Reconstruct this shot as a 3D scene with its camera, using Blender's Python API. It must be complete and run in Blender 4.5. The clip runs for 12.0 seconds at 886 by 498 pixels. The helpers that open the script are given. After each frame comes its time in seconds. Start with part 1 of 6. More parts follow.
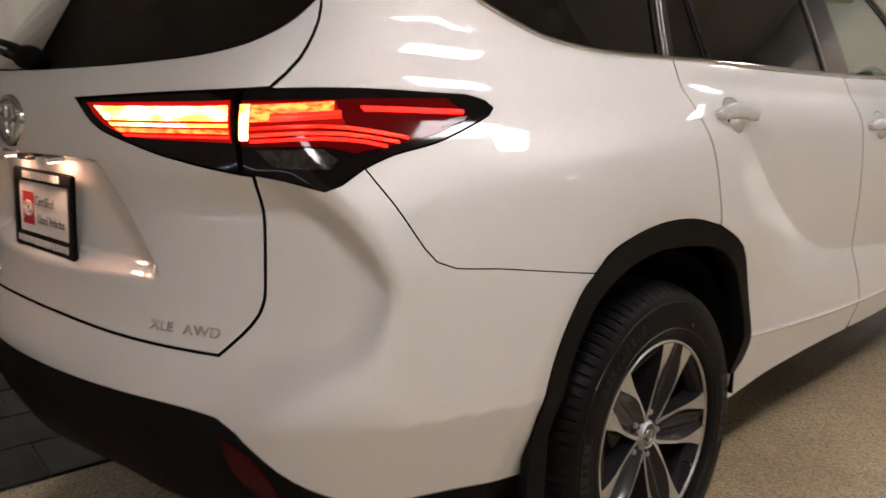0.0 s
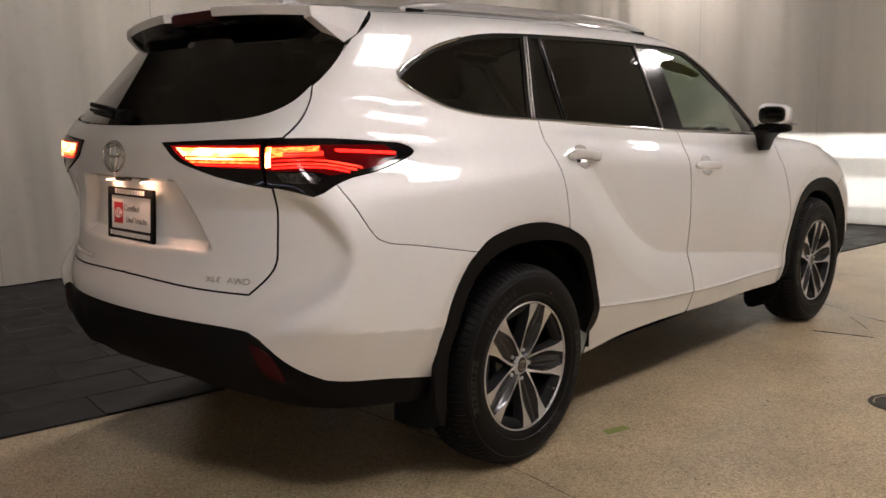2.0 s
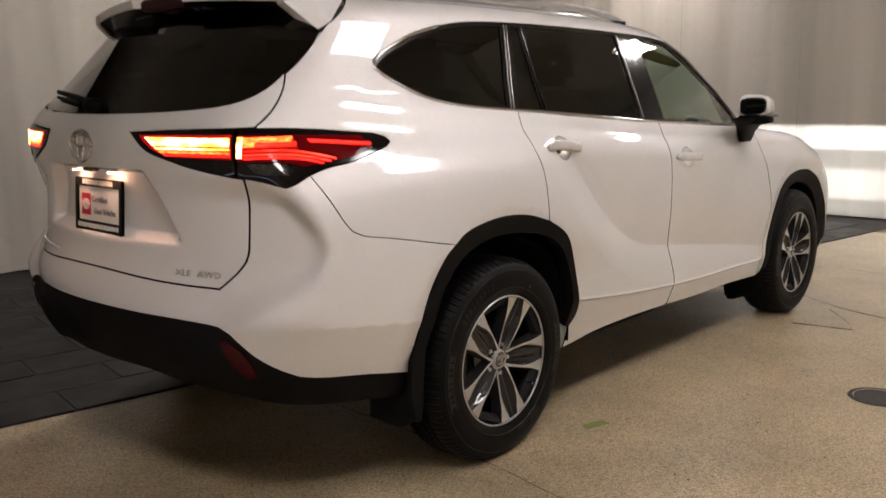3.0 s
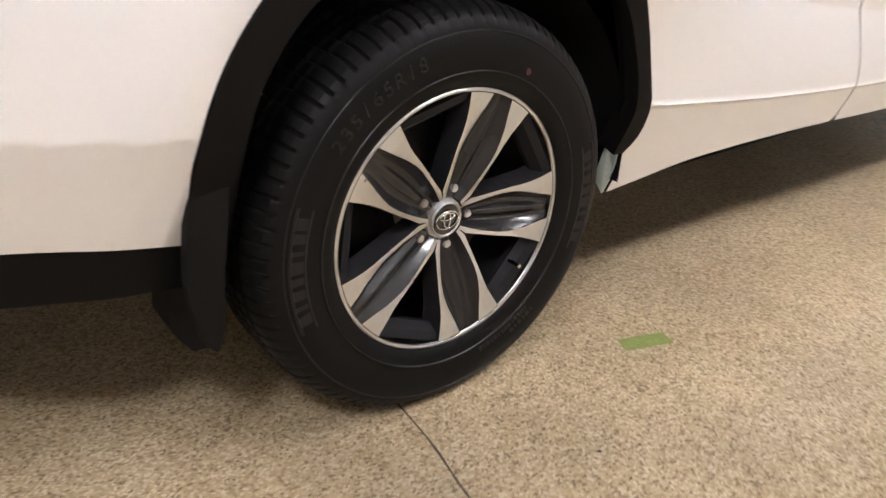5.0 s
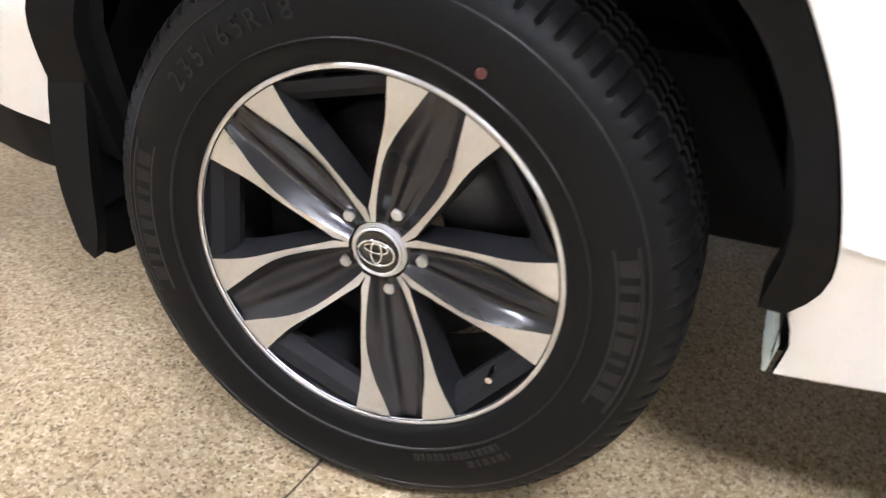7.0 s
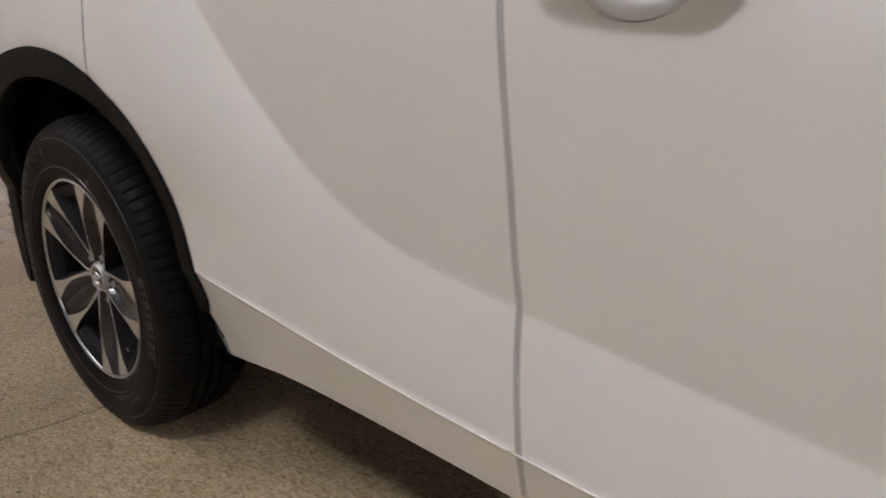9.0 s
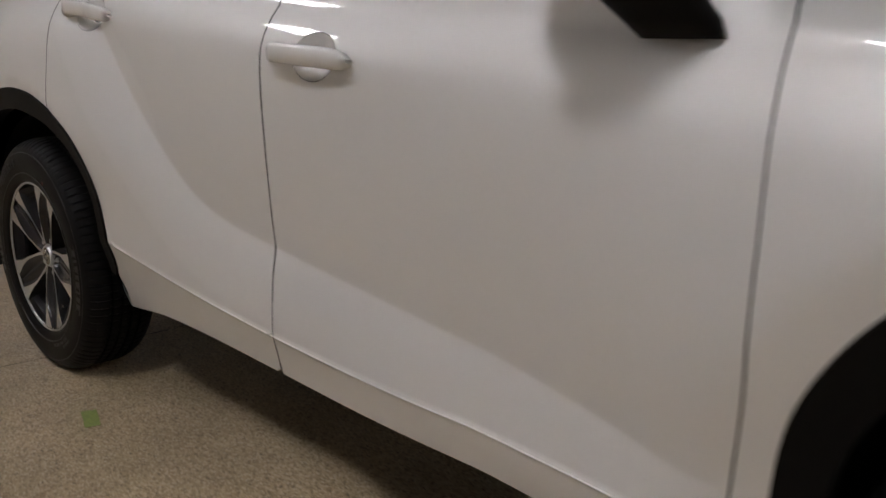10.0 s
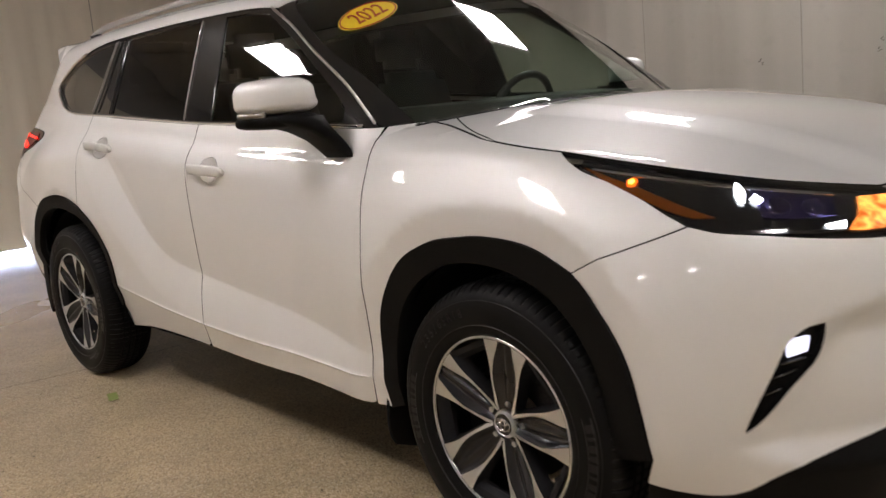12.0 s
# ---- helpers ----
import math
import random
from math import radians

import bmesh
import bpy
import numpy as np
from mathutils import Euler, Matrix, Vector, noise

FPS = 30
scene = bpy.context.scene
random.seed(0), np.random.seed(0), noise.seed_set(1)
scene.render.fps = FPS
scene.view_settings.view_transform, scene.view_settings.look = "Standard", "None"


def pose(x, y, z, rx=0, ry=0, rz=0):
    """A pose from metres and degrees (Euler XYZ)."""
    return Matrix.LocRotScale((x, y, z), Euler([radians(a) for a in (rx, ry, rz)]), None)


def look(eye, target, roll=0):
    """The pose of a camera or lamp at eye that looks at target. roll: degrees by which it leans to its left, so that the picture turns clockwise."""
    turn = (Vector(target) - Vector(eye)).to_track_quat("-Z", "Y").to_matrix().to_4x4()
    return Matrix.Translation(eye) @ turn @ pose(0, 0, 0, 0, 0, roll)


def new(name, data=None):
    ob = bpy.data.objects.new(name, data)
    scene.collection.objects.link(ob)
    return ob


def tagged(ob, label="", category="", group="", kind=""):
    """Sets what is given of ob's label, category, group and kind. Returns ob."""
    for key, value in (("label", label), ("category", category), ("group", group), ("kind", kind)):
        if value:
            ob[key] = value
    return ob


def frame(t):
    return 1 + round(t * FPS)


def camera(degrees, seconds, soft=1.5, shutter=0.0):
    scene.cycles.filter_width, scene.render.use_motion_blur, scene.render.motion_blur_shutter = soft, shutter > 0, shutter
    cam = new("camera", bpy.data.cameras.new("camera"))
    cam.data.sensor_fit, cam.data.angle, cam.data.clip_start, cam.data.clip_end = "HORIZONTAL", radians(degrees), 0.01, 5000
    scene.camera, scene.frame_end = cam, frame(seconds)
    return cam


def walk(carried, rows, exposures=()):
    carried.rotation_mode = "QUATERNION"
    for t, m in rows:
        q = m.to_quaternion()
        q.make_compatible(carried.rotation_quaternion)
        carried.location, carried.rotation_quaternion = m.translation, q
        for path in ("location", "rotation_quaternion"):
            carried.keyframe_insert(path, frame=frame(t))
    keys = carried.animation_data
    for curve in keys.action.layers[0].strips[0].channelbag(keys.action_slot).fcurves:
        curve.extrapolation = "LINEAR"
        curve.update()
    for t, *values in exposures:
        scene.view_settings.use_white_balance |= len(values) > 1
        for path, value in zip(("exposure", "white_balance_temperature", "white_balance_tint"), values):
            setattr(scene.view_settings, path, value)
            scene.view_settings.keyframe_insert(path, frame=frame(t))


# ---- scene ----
import collections
from mathutils import geometry

cam = camera(53.9, 12.0, 1.5, 0.4)
PATH = [
    (0, (-1.742, -1.977, 1.273), (-0.362, -0.592, 0.851), -1.4),
    (0.5, (-2.028, -2.294, 1.302), (-0.630, -0.914, 0.928), -1.1),
    (1, (-2.189, -2.595, 1.312), (-0.806, -1.193, 0.966), -1.5),
    (1.5, (-2.361, -2.741, 1.313), (-0.966, -1.349, 0.976), -1.3),
    (2, (-2.474, -2.852, 1.323), (-1.035, -1.501, 0.999), -0.9),
    (2.5, (-2.512, -2.898, 1.342), (-1.045, -1.576, 1.027), -0.6),
    (3, (-2.419, -2.822, 1.324), (-0.955, -1.505, 0.976), -0.6),
    (3.5, (-2.056, -2.602, 1.219), (-0.641, -1.280, 0.719), -0.0),
    (5.5, (-0.526, -1.890, 0.975), (0.313, -0.368, -0.014), 3.2),
    (6, (-0.206, -1.841, 0.926), (0.177, -0.167, -0.098), 2.4),
    (6.5, (0.084, -1.813, 0.873), (-0.040, -0.089, -0.133), 3.1),
    (8.5, (1.502, -1.645, 1.045), (0.137, -0.384, 0.306), -2.0),
    (9, (1.943, -1.678, 1.055), (0.586, -0.362, 0.403), -3.2),
    (9.5, (2.393, -1.798, 1.082), (1.050, -0.437, 0.497), -2.0),
    (10, (2.815, -1.932, 1.075), (1.445, -0.567, 0.584), -0.2),
    (10.5, (3.219, -1.985, 1.130), (1.772, -0.695, 0.640), -4.3),
    (11, (3.593, -2.128, 1.172), (2.116, -0.853, 0.733), -4.5),
    (11.5, (3.979, -2.260, 1.207), (2.523, -0.945, 0.821), -4.4),
    (12, (4.349, -2.442, 1.221), (2.893, -1.117, 0.871), -5.1),
]
walk(cam, [(t, look(eye, target, roll)) for t, eye, target, roll in PATH], [(0.0, -0.20, 6580, 12), (2.5, -0.15, 6580, 12), (3.7, -0.03, 6650, 13), (5.3, 1.0, 6050, 11), (6.0, 1.46, 5850, 10), (6.6, 1.80, 5560, 9), (7.5, 1.12, 5800, 9), (8.4, 0.84, 6050, 9), (9.0, -0.25, 6120, 9), (9.5, -0.92, 6130, 10), (10.0, -0.78, 6120, 10), (10.5, -0.38, 6250, 10), (11.0, -0.25, 6420, 11), (11.5, -0.12, 6480, 11), (12.0, -0.10, 6480, 11)])

# ---- world ----
world = bpy.data.worlds.new("world")
world.use_nodes = True
world.node_tree.nodes["Background"].inputs[0].default_value = (0.5, 0.47, 0.42, 1)
world.node_tree.nodes["Background"].inputs[1].default_value = 0.05
scene.world = world


def beam(name, x, y, z, tilt, size, wide, watts):
    """The flat cone of a headlight or fog lamp."""
    lamp = bpy.data.lights.new(name, "SPOT")
    lamp.energy, lamp.spot_size, lamp.spot_blend, lamp.shadow_soft_size = watts, radians(size), 0.25, 0.02
    lamp.color = (0.93, 0.96, 1.0)
    ob = new(name, lamp)
    ob.matrix_world = look((x, y, z), (x + 1, y, z + math.tan(radians(tilt)))) @ Matrix.Diagonal((wide, 1.0, 1.0, 1.0))


for side in (-1, 1):
    beam("low_beam_light", 3.74, 0.62 * side, 0.90, -6.6, 16, 7, 260)
    beam("low_beam_light", 3.74, 0.62 * side, 0.90, -0.9, 4.4, 20, 560)
    beam("fog_light", 3.72, 0.70 * side, 0.655, -4.8, 5.5, 16, 330)


# ---- materials ----
def nodes_of(name):
    m = bpy.data.materials.new(name)
    m.use_nodes = True
    nt = m.node_tree
    return m, nt, nt.nodes["Principled BSDF"]


def add(nt, kind, links=(), operation="", data_type="", blend_type=""):
    n = nt.nodes.new(kind)
    if operation:
        n.operation = operation
    if data_type:
        n.data_type = data_type
    if blend_type:
        n.blend_type = blend_type
    for socket, source in links:
        if isinstance(source, bpy.types.NodeSocket):
            nt.links.new(source, n.inputs[socket])
        else:
            n.inputs[socket].default_value = source
    return n


def surface(name, base, rough, metal=0.0, coat=0.0, stain=0.12, stain_scale=3.0, grain_scale=120.0, bump=0.05, rough_vary=0.08, spec=0.5):
    """A plain surface with soft stains, a finer grain and a fine relief."""
    m, nt, p = nodes_of(name)
    co = add(nt, "ShaderNodeTexCoord").outputs["Object"]
    big = add(nt, "ShaderNodeTexNoise", [("Vector", co), ("Scale", stain_scale), ("Detail", 4.0)])
    fine = add(nt, "ShaderNodeTexNoise", [("Vector", co), ("Scale", grain_scale), ("Detail", 2.0)])
    mix = add(nt, "ShaderNodeMath", [(0, big.outputs["Fac"]), (1, fine.outputs["Fac"])], operation="ADD")
    lo, hi = [c * (1 - stain) for c in base], [min(1.0, c * (1 + stain)) for c in base]
    col = add(nt, "ShaderNodeValToRGB", [("Fac", add(nt, "ShaderNodeMath", [(0, mix.outputs[0]), (1, 0.5)], operation="MULTIPLY").outputs[0])])
    col.color_ramp.elements[0].position, col.color_ramp.elements[1].position = 0.3, 0.7
    col.color_ramp.elements[0].color, col.color_ramp.elements[1].color = (*lo, 1), (*hi, 1)
    nt.links.new(col.outputs["Color"], p.inputs["Base Color"])
    r = add(nt, "ShaderNodeMapRange", [("Value", big.outputs["Fac"]), ("From Min", 0.3), ("From Max", 0.7), ("To Min", max(0.02, rough - rough_vary)), ("To Max", min(1.0, rough + rough_vary))])
    nt.links.new(r.outputs[0], p.inputs["Roughness"])
    if bump:
        b = add(nt, "ShaderNodeBump", [("Strength", bump), ("Distance", 0.002), ("Height", fine.outputs["Fac"])])
        nt.links.new(b.outputs["Normal"], p.inputs["Normal"])
    p.inputs["Metallic"].default_value = metal
    p.inputs["Coat Weight"].default_value = coat
    p.inputs["Coat Roughness"].default_value = 0.04
    p.inputs["Specular IOR Level"].default_value = spec
    return m


def glowing(name, colour, strength, base=None, rough=0.3, spec=0.5):
    m, nt, p = nodes_of(name)
    p.inputs["Base Color"].default_value = (*(base or colour), 1)
    p.inputs["Emission Color"].default_value = (*colour, 1)
    p.inputs["Emission Strength"].default_value = strength
    p.inputs["Specular IOR Level"].default_value = spec
    p.inputs["Roughness"].default_value = rough
    return m


def glass(name, tint, rough=0.0, ior=1.45):
    """Thin tinted glass: it reflects like a pane and lets a share of the light through."""
    m, nt, p = nodes_of(name)
    nt.nodes.remove(p)
    out = nt.nodes["Material Output"]
    clear = add(nt, "ShaderNodeBsdfTransparent", [("Color", (*tint, 1))])
    gloss = add(nt, "ShaderNodeBsdfGlossy", [("Color", (1, 1, 1, 1)), ("Roughness", rough)])
    facing = add(nt, "ShaderNodeLayerWeight", [("Blend", 0.5)])
    steep = add(nt, "ShaderNodeMath", [(0, facing.outputs["Facing"]), (1, 4.0)], operation="POWER")
    f0 = ((ior - 1) / (ior + 1)) ** 2 * 1.6
    share = add(nt, "ShaderNodeMapRange", [("Value", steep.outputs[0]), ("To Min", f0), ("To Max", 1.0)])
    mixed = add(nt, "ShaderNodeMixShader", [(0, share.outputs[0]), (1, clear.outputs[0]), (2, gloss.outputs[0])])
    nt.links.new(mixed.outputs[0], out.inputs["Surface"])
    return m


def paint_material():
    m, nt, p = nodes_of("pearl_white_paint")
    co = add(nt, "ShaderNodeTexCoord").outputs["Object"]
    flake = add(nt, "ShaderNodeTexVoronoi", [("Vector", co), ("Scale", 1400.0)])
    dust = add(nt, "ShaderNodeTexNoise", [("Vector", co), ("Scale", 2.2), ("Detail", 5.0)])
    col = add(nt, "ShaderNodeValToRGB", [("Fac", dust.outputs["Fac"])])
    col.color_ramp.elements[0].color, col.color_ramp.elements[1].color = (0.79, 0.78, 0.76, 1), (0.84, 0.83, 0.815, 1)
    nt.links.new(col.outputs["Color"], p.inputs["Base Color"])
    b = add(nt, "ShaderNodeBump", [("Strength", 0.03), ("Distance", 0.0004), ("Height", flake.outputs["Distance"])])
    nt.links.new(b.outputs["Normal"], p.inputs["Normal"])
    for key, value in (("Roughness", 0.53), ("Metallic", 0.31), ("Coat Weight", 1.0), ("Coat Roughness", 0.02), ("Coat IOR", 1.5)):
        p.inputs[key].default_value = value
    return m


def terrazzo_material():
    m, nt, p = nodes_of("speckled_floor")
    co = add(nt, "ShaderNodeTexCoord").outputs["Object"]
    chip = add(nt, "ShaderNodeTexVoronoi", [("Vector", co), ("Scale", 200.0)])
    pick = add(nt, "ShaderNodeSeparateColor", [("Color", chip.outputs["Color"])])
    col = add(nt, "ShaderNodeValToRGB", [("Fac", pick.outputs[0])])
    e = col.color_ramp.elements
    e[0].position, e[0].color = 0.0, (0.20, 0.143, 0.082, 1)
    e[1].position, e[1].color = 0.16, (0.395, 0.292, 0.168, 1)
    for at, c in ((0.45, (0.52, 0.402, 0.238, 1)), (0.75, (0.60, 0.478, 0.302, 1)), (0.95, (0.72, 0.616, 0.442, 1))):
        e.new(at).color = c
    dirt = add(nt, "ShaderNodeTexNoise", [("Vector", co), ("Scale", 1.1), ("Detail", 6.0), ("Roughness", 0.62)])
    shade = add(nt, "ShaderNodeMapRange", [("Value", dirt.outputs["Fac"]), ("From Min", 0.3), ("From Max", 0.72), ("To Min", 0.56), ("To Max", 1.10)])
    mul = add(nt, "ShaderNodeMix", [(0, 1.0), (6, col.outputs["Color"]), (7, shade.outputs[0])], data_type="RGBA", blend_type="MULTIPLY")
    nt.links.new(mul.outputs[2], p.inputs["Base Color"])
    wet = add(nt, "ShaderNodeTexNoise", [("Vector", co), ("Scale", 0.7), ("Detail", 3.0)])
    r = add(nt, "ShaderNodeMapRange", [("Value", wet.outputs["Fac"]), ("From Min", 0.25), ("From Max", 0.75), ("To Min", 0.22), ("To Max", 0.42)])
    nt.links.new(r.outputs[0], p.inputs["Roughness"])
    b = add(nt, "ShaderNodeBump", [("Strength", 0.12), ("Distance", 0.002), ("Height", chip.outputs["Distance"])])
    nt.links.new(b.outputs["Normal"], p.inputs["Normal"])
    return m


def curtain_material(name, dark, pale):
    m, nt, p = nodes_of(name)
    co = add(nt, "ShaderNodeTexCoord").outputs["Object"]
    # Upright bands: stains, and the shading of folds put into the colour.
    tall = add(nt, "ShaderNodeMapping", [("Vector", co), ("Scale", (1.3, 1.3, 0.05))])
    streak = add(nt, "ShaderNodeTexNoise", [("Vector", tall.outputs[0]), ("Scale", 2.0), ("Detail", 3.0), ("Roughness", 0.45)])
    spot = add(nt, "ShaderNodeTexNoise", [("Vector", co), ("Scale", 9.0), ("Detail", 5.0)])
    col = add(nt, "ShaderNodeValToRGB", [("Fac", streak.outputs["Fac"])])
    col.color_ramp.elements[0].position, col.color_ramp.elements[1].position = 0.32, 0.68
    col.color_ramp.elements[0].color, col.color_ramp.elements[1].color = (*dark, 1), (*pale, 1)
    sp = add(nt, "ShaderNodeMapRange", [("Value", spot.outputs["Fac"]), ("From Min", 0.28), ("From Max", 0.42), ("To Min", 0.95), ("To Max", 1.0)])
    mul = add(nt, "ShaderNodeMix", [(0, 1.0), (6, col.outputs["Color"]), (7, sp.outputs[0])], data_type="RGBA", blend_type="MULTIPLY")
    nt.links.new(mul.outputs[2], p.inputs["Base Color"])
    p.inputs["Roughness"].default_value = 0.62
    b = add(nt, "ShaderNodeBump", [("Strength", 0.12), ("Distance", 0.01), ("Height", spot.outputs["Fac"])])
    nt.links.new(b.outputs["Normal"], p.inputs["Normal"])
    return m


PAINT = paint_material()
FLOOR = terrazzo_material()
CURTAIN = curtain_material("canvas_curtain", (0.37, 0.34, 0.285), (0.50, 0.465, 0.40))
# Copy for the rear curtain: the light on it is put into a paler colour.
LIT_CURTAIN = curtain_material("lit_canvas_curtain", (0.70, 0.64, 0.53), (0.82, 0.76, 0.64))
SEAM_CLOTH = surface("curtain_seam", (0.33, 0.305, 0.26), 0.8, stain=0.25, stain_scale=4.0)
PLASTIC = surface("black_plastic", (0.005, 0.0048, 0.0047), 0.55, grain_scale=500.0, bump=0.15, spec=0.10)
GLOSS_BLACK = surface("gloss_black", (0.008, 0.008, 0.009), 0.12, coat=0.8, bump=0.0, rough_vary=0.03)
LAMP_BLACK = surface("black_lamp_housing", (0.006, 0.005, 0.005), 0.06, bump=0.0, rough_vary=0.02, spec=0.22)
# Shade in the gaps, put as colour on the white panels' turned-in edges.
GAP_SHADE = surface("panel_gap_shade", (0.006, 0.006, 0.006), 0.8, bump=0.0, spec=0.1)
DARK = surface("dark_underbody", (0.005, 0.005, 0.005), 0.8, bump=0.0, spec=0.1)
RUBBER = surface("tyre_rubber", (0.0050, 0.0049, 0.0048), 0.5, grain_scale=220.0, bump=0.12, stain=0.25, spec=0.13)
RUBBER_MARK = surface("raised_rubber", (0.008, 0.0079, 0.0078), 0.36, bump=0.05, spec=0.32)
RED_DOT = surface("red_dot_paint", (0.07, 0.018, 0.012), 0.7, bump=0.0)
SILVER = surface("machined_alloy", (0.70, 0.72, 0.75), 0.32, metal=1.0, stain=0.05, bump=0.02, rough_vary=0.06)
GUNMETAL = surface("dark_grey_alloy", (0.024, 0.0235, 0.025), 0.28, metal=0.45, coat=0.3, stain=0.1, bump=0.02)
BARREL = surface("dark_wheel_barrel", (0.012, 0.012, 0.0135), 0.6, metal=0.1, bump=0.0, spec=0.2)
STEEL = surface("worn_steel", (0.38, 0.36, 0.34), 0.35, metal=1.0, stain=0.2, stain_scale=20.0)
DISC = surface("dull_brake_iron", (0.055, 0.052, 0.05), 0.5, metal=0.8, stain=0.3, stain_scale=30.0)
CHROME = surface("chrome", (0.82, 0.82, 0.83), 0.08, metal=1.0, stain=0.02, bump=0.0, rough_vary=0.03)
TINT = glass("privacy_glass", (0.035, 0.035, 0.037), ior=1.55)
CLEAR = glass("green_tinted_glass", (0.66, 0.76, 0.68), ior=1.5)
REAR_TINT = glass("dark_rear_glass", (0.03, 0.026, 0.026), ior=1.5)
LENS = glass("clear_lens", (0.85, 0.86, 0.88), ior=1.3)
RED_LENS = surface("red_lens", (0.040, 0.0015, 0.004), 0.15, coat=0.0, spec=0.25, bump=0.0, stain=0.1)
RED_GLOW = glowing("lit_red_lamp", (1.0, 0.030, 0.012), 5.0, spec=0.12)


def lamp_stripes(m, low, high, scale=(6.0, 6.0, 150.0)):
    """Fine level stripes of hotter and duller light in the lit bars."""
    nt = m.node_tree
    p = nt.nodes["Principled BSDF"]
    co = add(nt, "ShaderNodeTexCoord").outputs["Object"]
    flat_ = add(nt, "ShaderNodeMapping", [("Vector", co), ("Scale", scale)])
    n = add(nt, "ShaderNodeTexNoise", [("Vector", flat_.outputs[0]), ("Scale", 1.0), ("Detail", 2.0)])
    ramp_ = add(nt, "ShaderNodeValToRGB", [("Fac", n.outputs["Fac"])])
    ramp_.color_ramp.elements[0].position, ramp_.color_ramp.elements[1].position = 0.35, 0.62
    ramp_.color_ramp.elements[0].color, ramp_.color_ramp.elements[1].color = (*low, 1), (*high, 1)
    nt.links.new(ramp_.outputs["Color"], p.inputs["Emission Color"])


lamp_stripes(RED_GLOW, (0.20, 0.003, 0.002), (0.7, 0.028, 0.012))
RED_BAR = glowing("lit_thin_red_bar", (1.0, 0.016, 0.010), 3.4, spec=0.12)
RED_SOFT = glowing("glowing_red_lens", (1.0, 0.012, 0.012), 0.28, (0.2, 0.005, 0.005), 0.05, spec=0.12)
LAMP_HOT = glowing("lit_lamp_core", (1.0, 0.12, 0.022), 9.0, spec=0.12)
lamp_stripes(LAMP_HOT, (1.0, 0.16, 0.02), (1.3, 0.60, 0.22), (14.0, 14.0, 60.0))
LAMP_ORANGE = glowing("lit_orange_lamp", (1.0, 0.06, 0.010), 8.0, spec=0.12)
lamp_stripes(LAMP_ORANGE, (0.6, 0.018, 0.003), (1.1, 0.11, 0.02), (60.0, 60.0, 160.0))
RED_DIM = glowing("dark_red_lens_panel", (1.0, 0.012, 0.015), 0.045, (0.07, 0.002, 0.003), 0.05, spec=0.12)
SMOKED = surface("smoked_reflector", (0.045, 0.042, 0.04), 0.12, metal=0.4, stain=0.6, stain_scale=60.0, bump=0.05, spec=0.3)
AMBER_GLOW = glowing("lit_amber_lamp", (1.0, 0.16, 0.008), 1.5)
AMBER_CORE = glowing("lit_amber_core", (1.0, 0.48, 0.06), 6.0)
AMBER_TURN = glowing("lit_turn_lamp", (1.0, 0.24, 0.025), 1.7)
lamp_stripes(AMBER_TURN, (0.25, 0.05, 0.003), (1.6, 0.60, 0.12), (45.0, 45.0, 45.0))
FOG_GLOW = glowing("lit_fog_lamp", (0.78, 0.80, 1.0), 1.5)
VIOLET = surface("violet_bezel", (0.10, 0.085, 0.22), 0.15, metal=0.9, bump=0.0)
WET = surface("wet_streak", (0.16, 0.12, 0.08), 0.05, bump=0.0, rough_vary=0.02)
CRUMB = surface("dry_leaf_crumbs", (0.05, 0.04, 0.02), 0.8)
JOINT = surface("dark_floor_joint", (0.05, 0.04, 0.03), 0.8, bump=0.0)
AMBER = surface("amber_reflector", (0.17, 0.042, 0.004), 0.2, coat=1.0, bump=0.0)
WHITE_GLOW = glowing("lit_white_lamp", (0.92, 0.95, 1.0), 14.0)
PANEL_GLOW = glowing("lit_ceiling_panel", (1.0, 0.94, 0.93), 60.0)
BLUE_GLOW = glowing("bright_daylight_gap", (0.60, 0.70, 1.0), 15.0)
TILE = surface("dark_slate_tile", (0.0095, 0.0086, 0.0080), 0.5, stain=0.45, stain_scale=5.0, grain_scale=60.0, bump=0.25, spec=0.22)
GROUT = surface("tile_joint", (0.022, 0.020, 0.018), 0.8)
CEILING = surface("ceiling_paint", (0.36, 0.35, 0.33), 0.9, stain=0.1)
# For the unseen south wall, pale so that it throws light back.
BOUNCE_WALL = surface("bounce_wall_paint", (0.62, 0.60, 0.56), 0.8, stain=0.2)
LINING = surface("grey_headliner", (0.10, 0.098, 0.092), 0.9, bump=0.1)
SEAT = surface("dark_seat_leather", (0.03, 0.028, 0.027), 0.5, bump=0.2)
WHITE_CARD = surface("white_print", (0.75, 0.74, 0.72), 0.5, stain=0.03, bump=0.0)
RED_PRINT = surface("red_print", (0.50, 0.02, 0.03), 0.5, bump=0.0)
GREY_PRINT = surface("grey_print", (0.18, 0.17, 0.17), 0.6, bump=0.0)
YELLOW = surface("yellow_sticker", (0.85, 0.62, 0.02), 0.45, stain=0.04, bump=0.0)
RED_INK = surface("dark_red_ink", (0.40, 0.02, 0.02), 0.5, bump=0.0)
TAPE = surface("green_tape", (0.24, 0.30, 0.085), 0.7, stain=0.2, stain_scale=60.0)
BLUE_GREY = surface("pale_grey_film", (0.42, 0.48, 0.46), 0.4, bump=0.05)
DRAIN = surface("drain_iron", (0.05, 0.047, 0.042), 0.6, metal=0.6, stain=0.4, stain_scale=40.0)
MUD = surface("dusty_black_flap", (0.006, 0.0058, 0.0056), 0.6, stain=0.3, stain_scale=15.0, bump=0.15, spec=0.12)


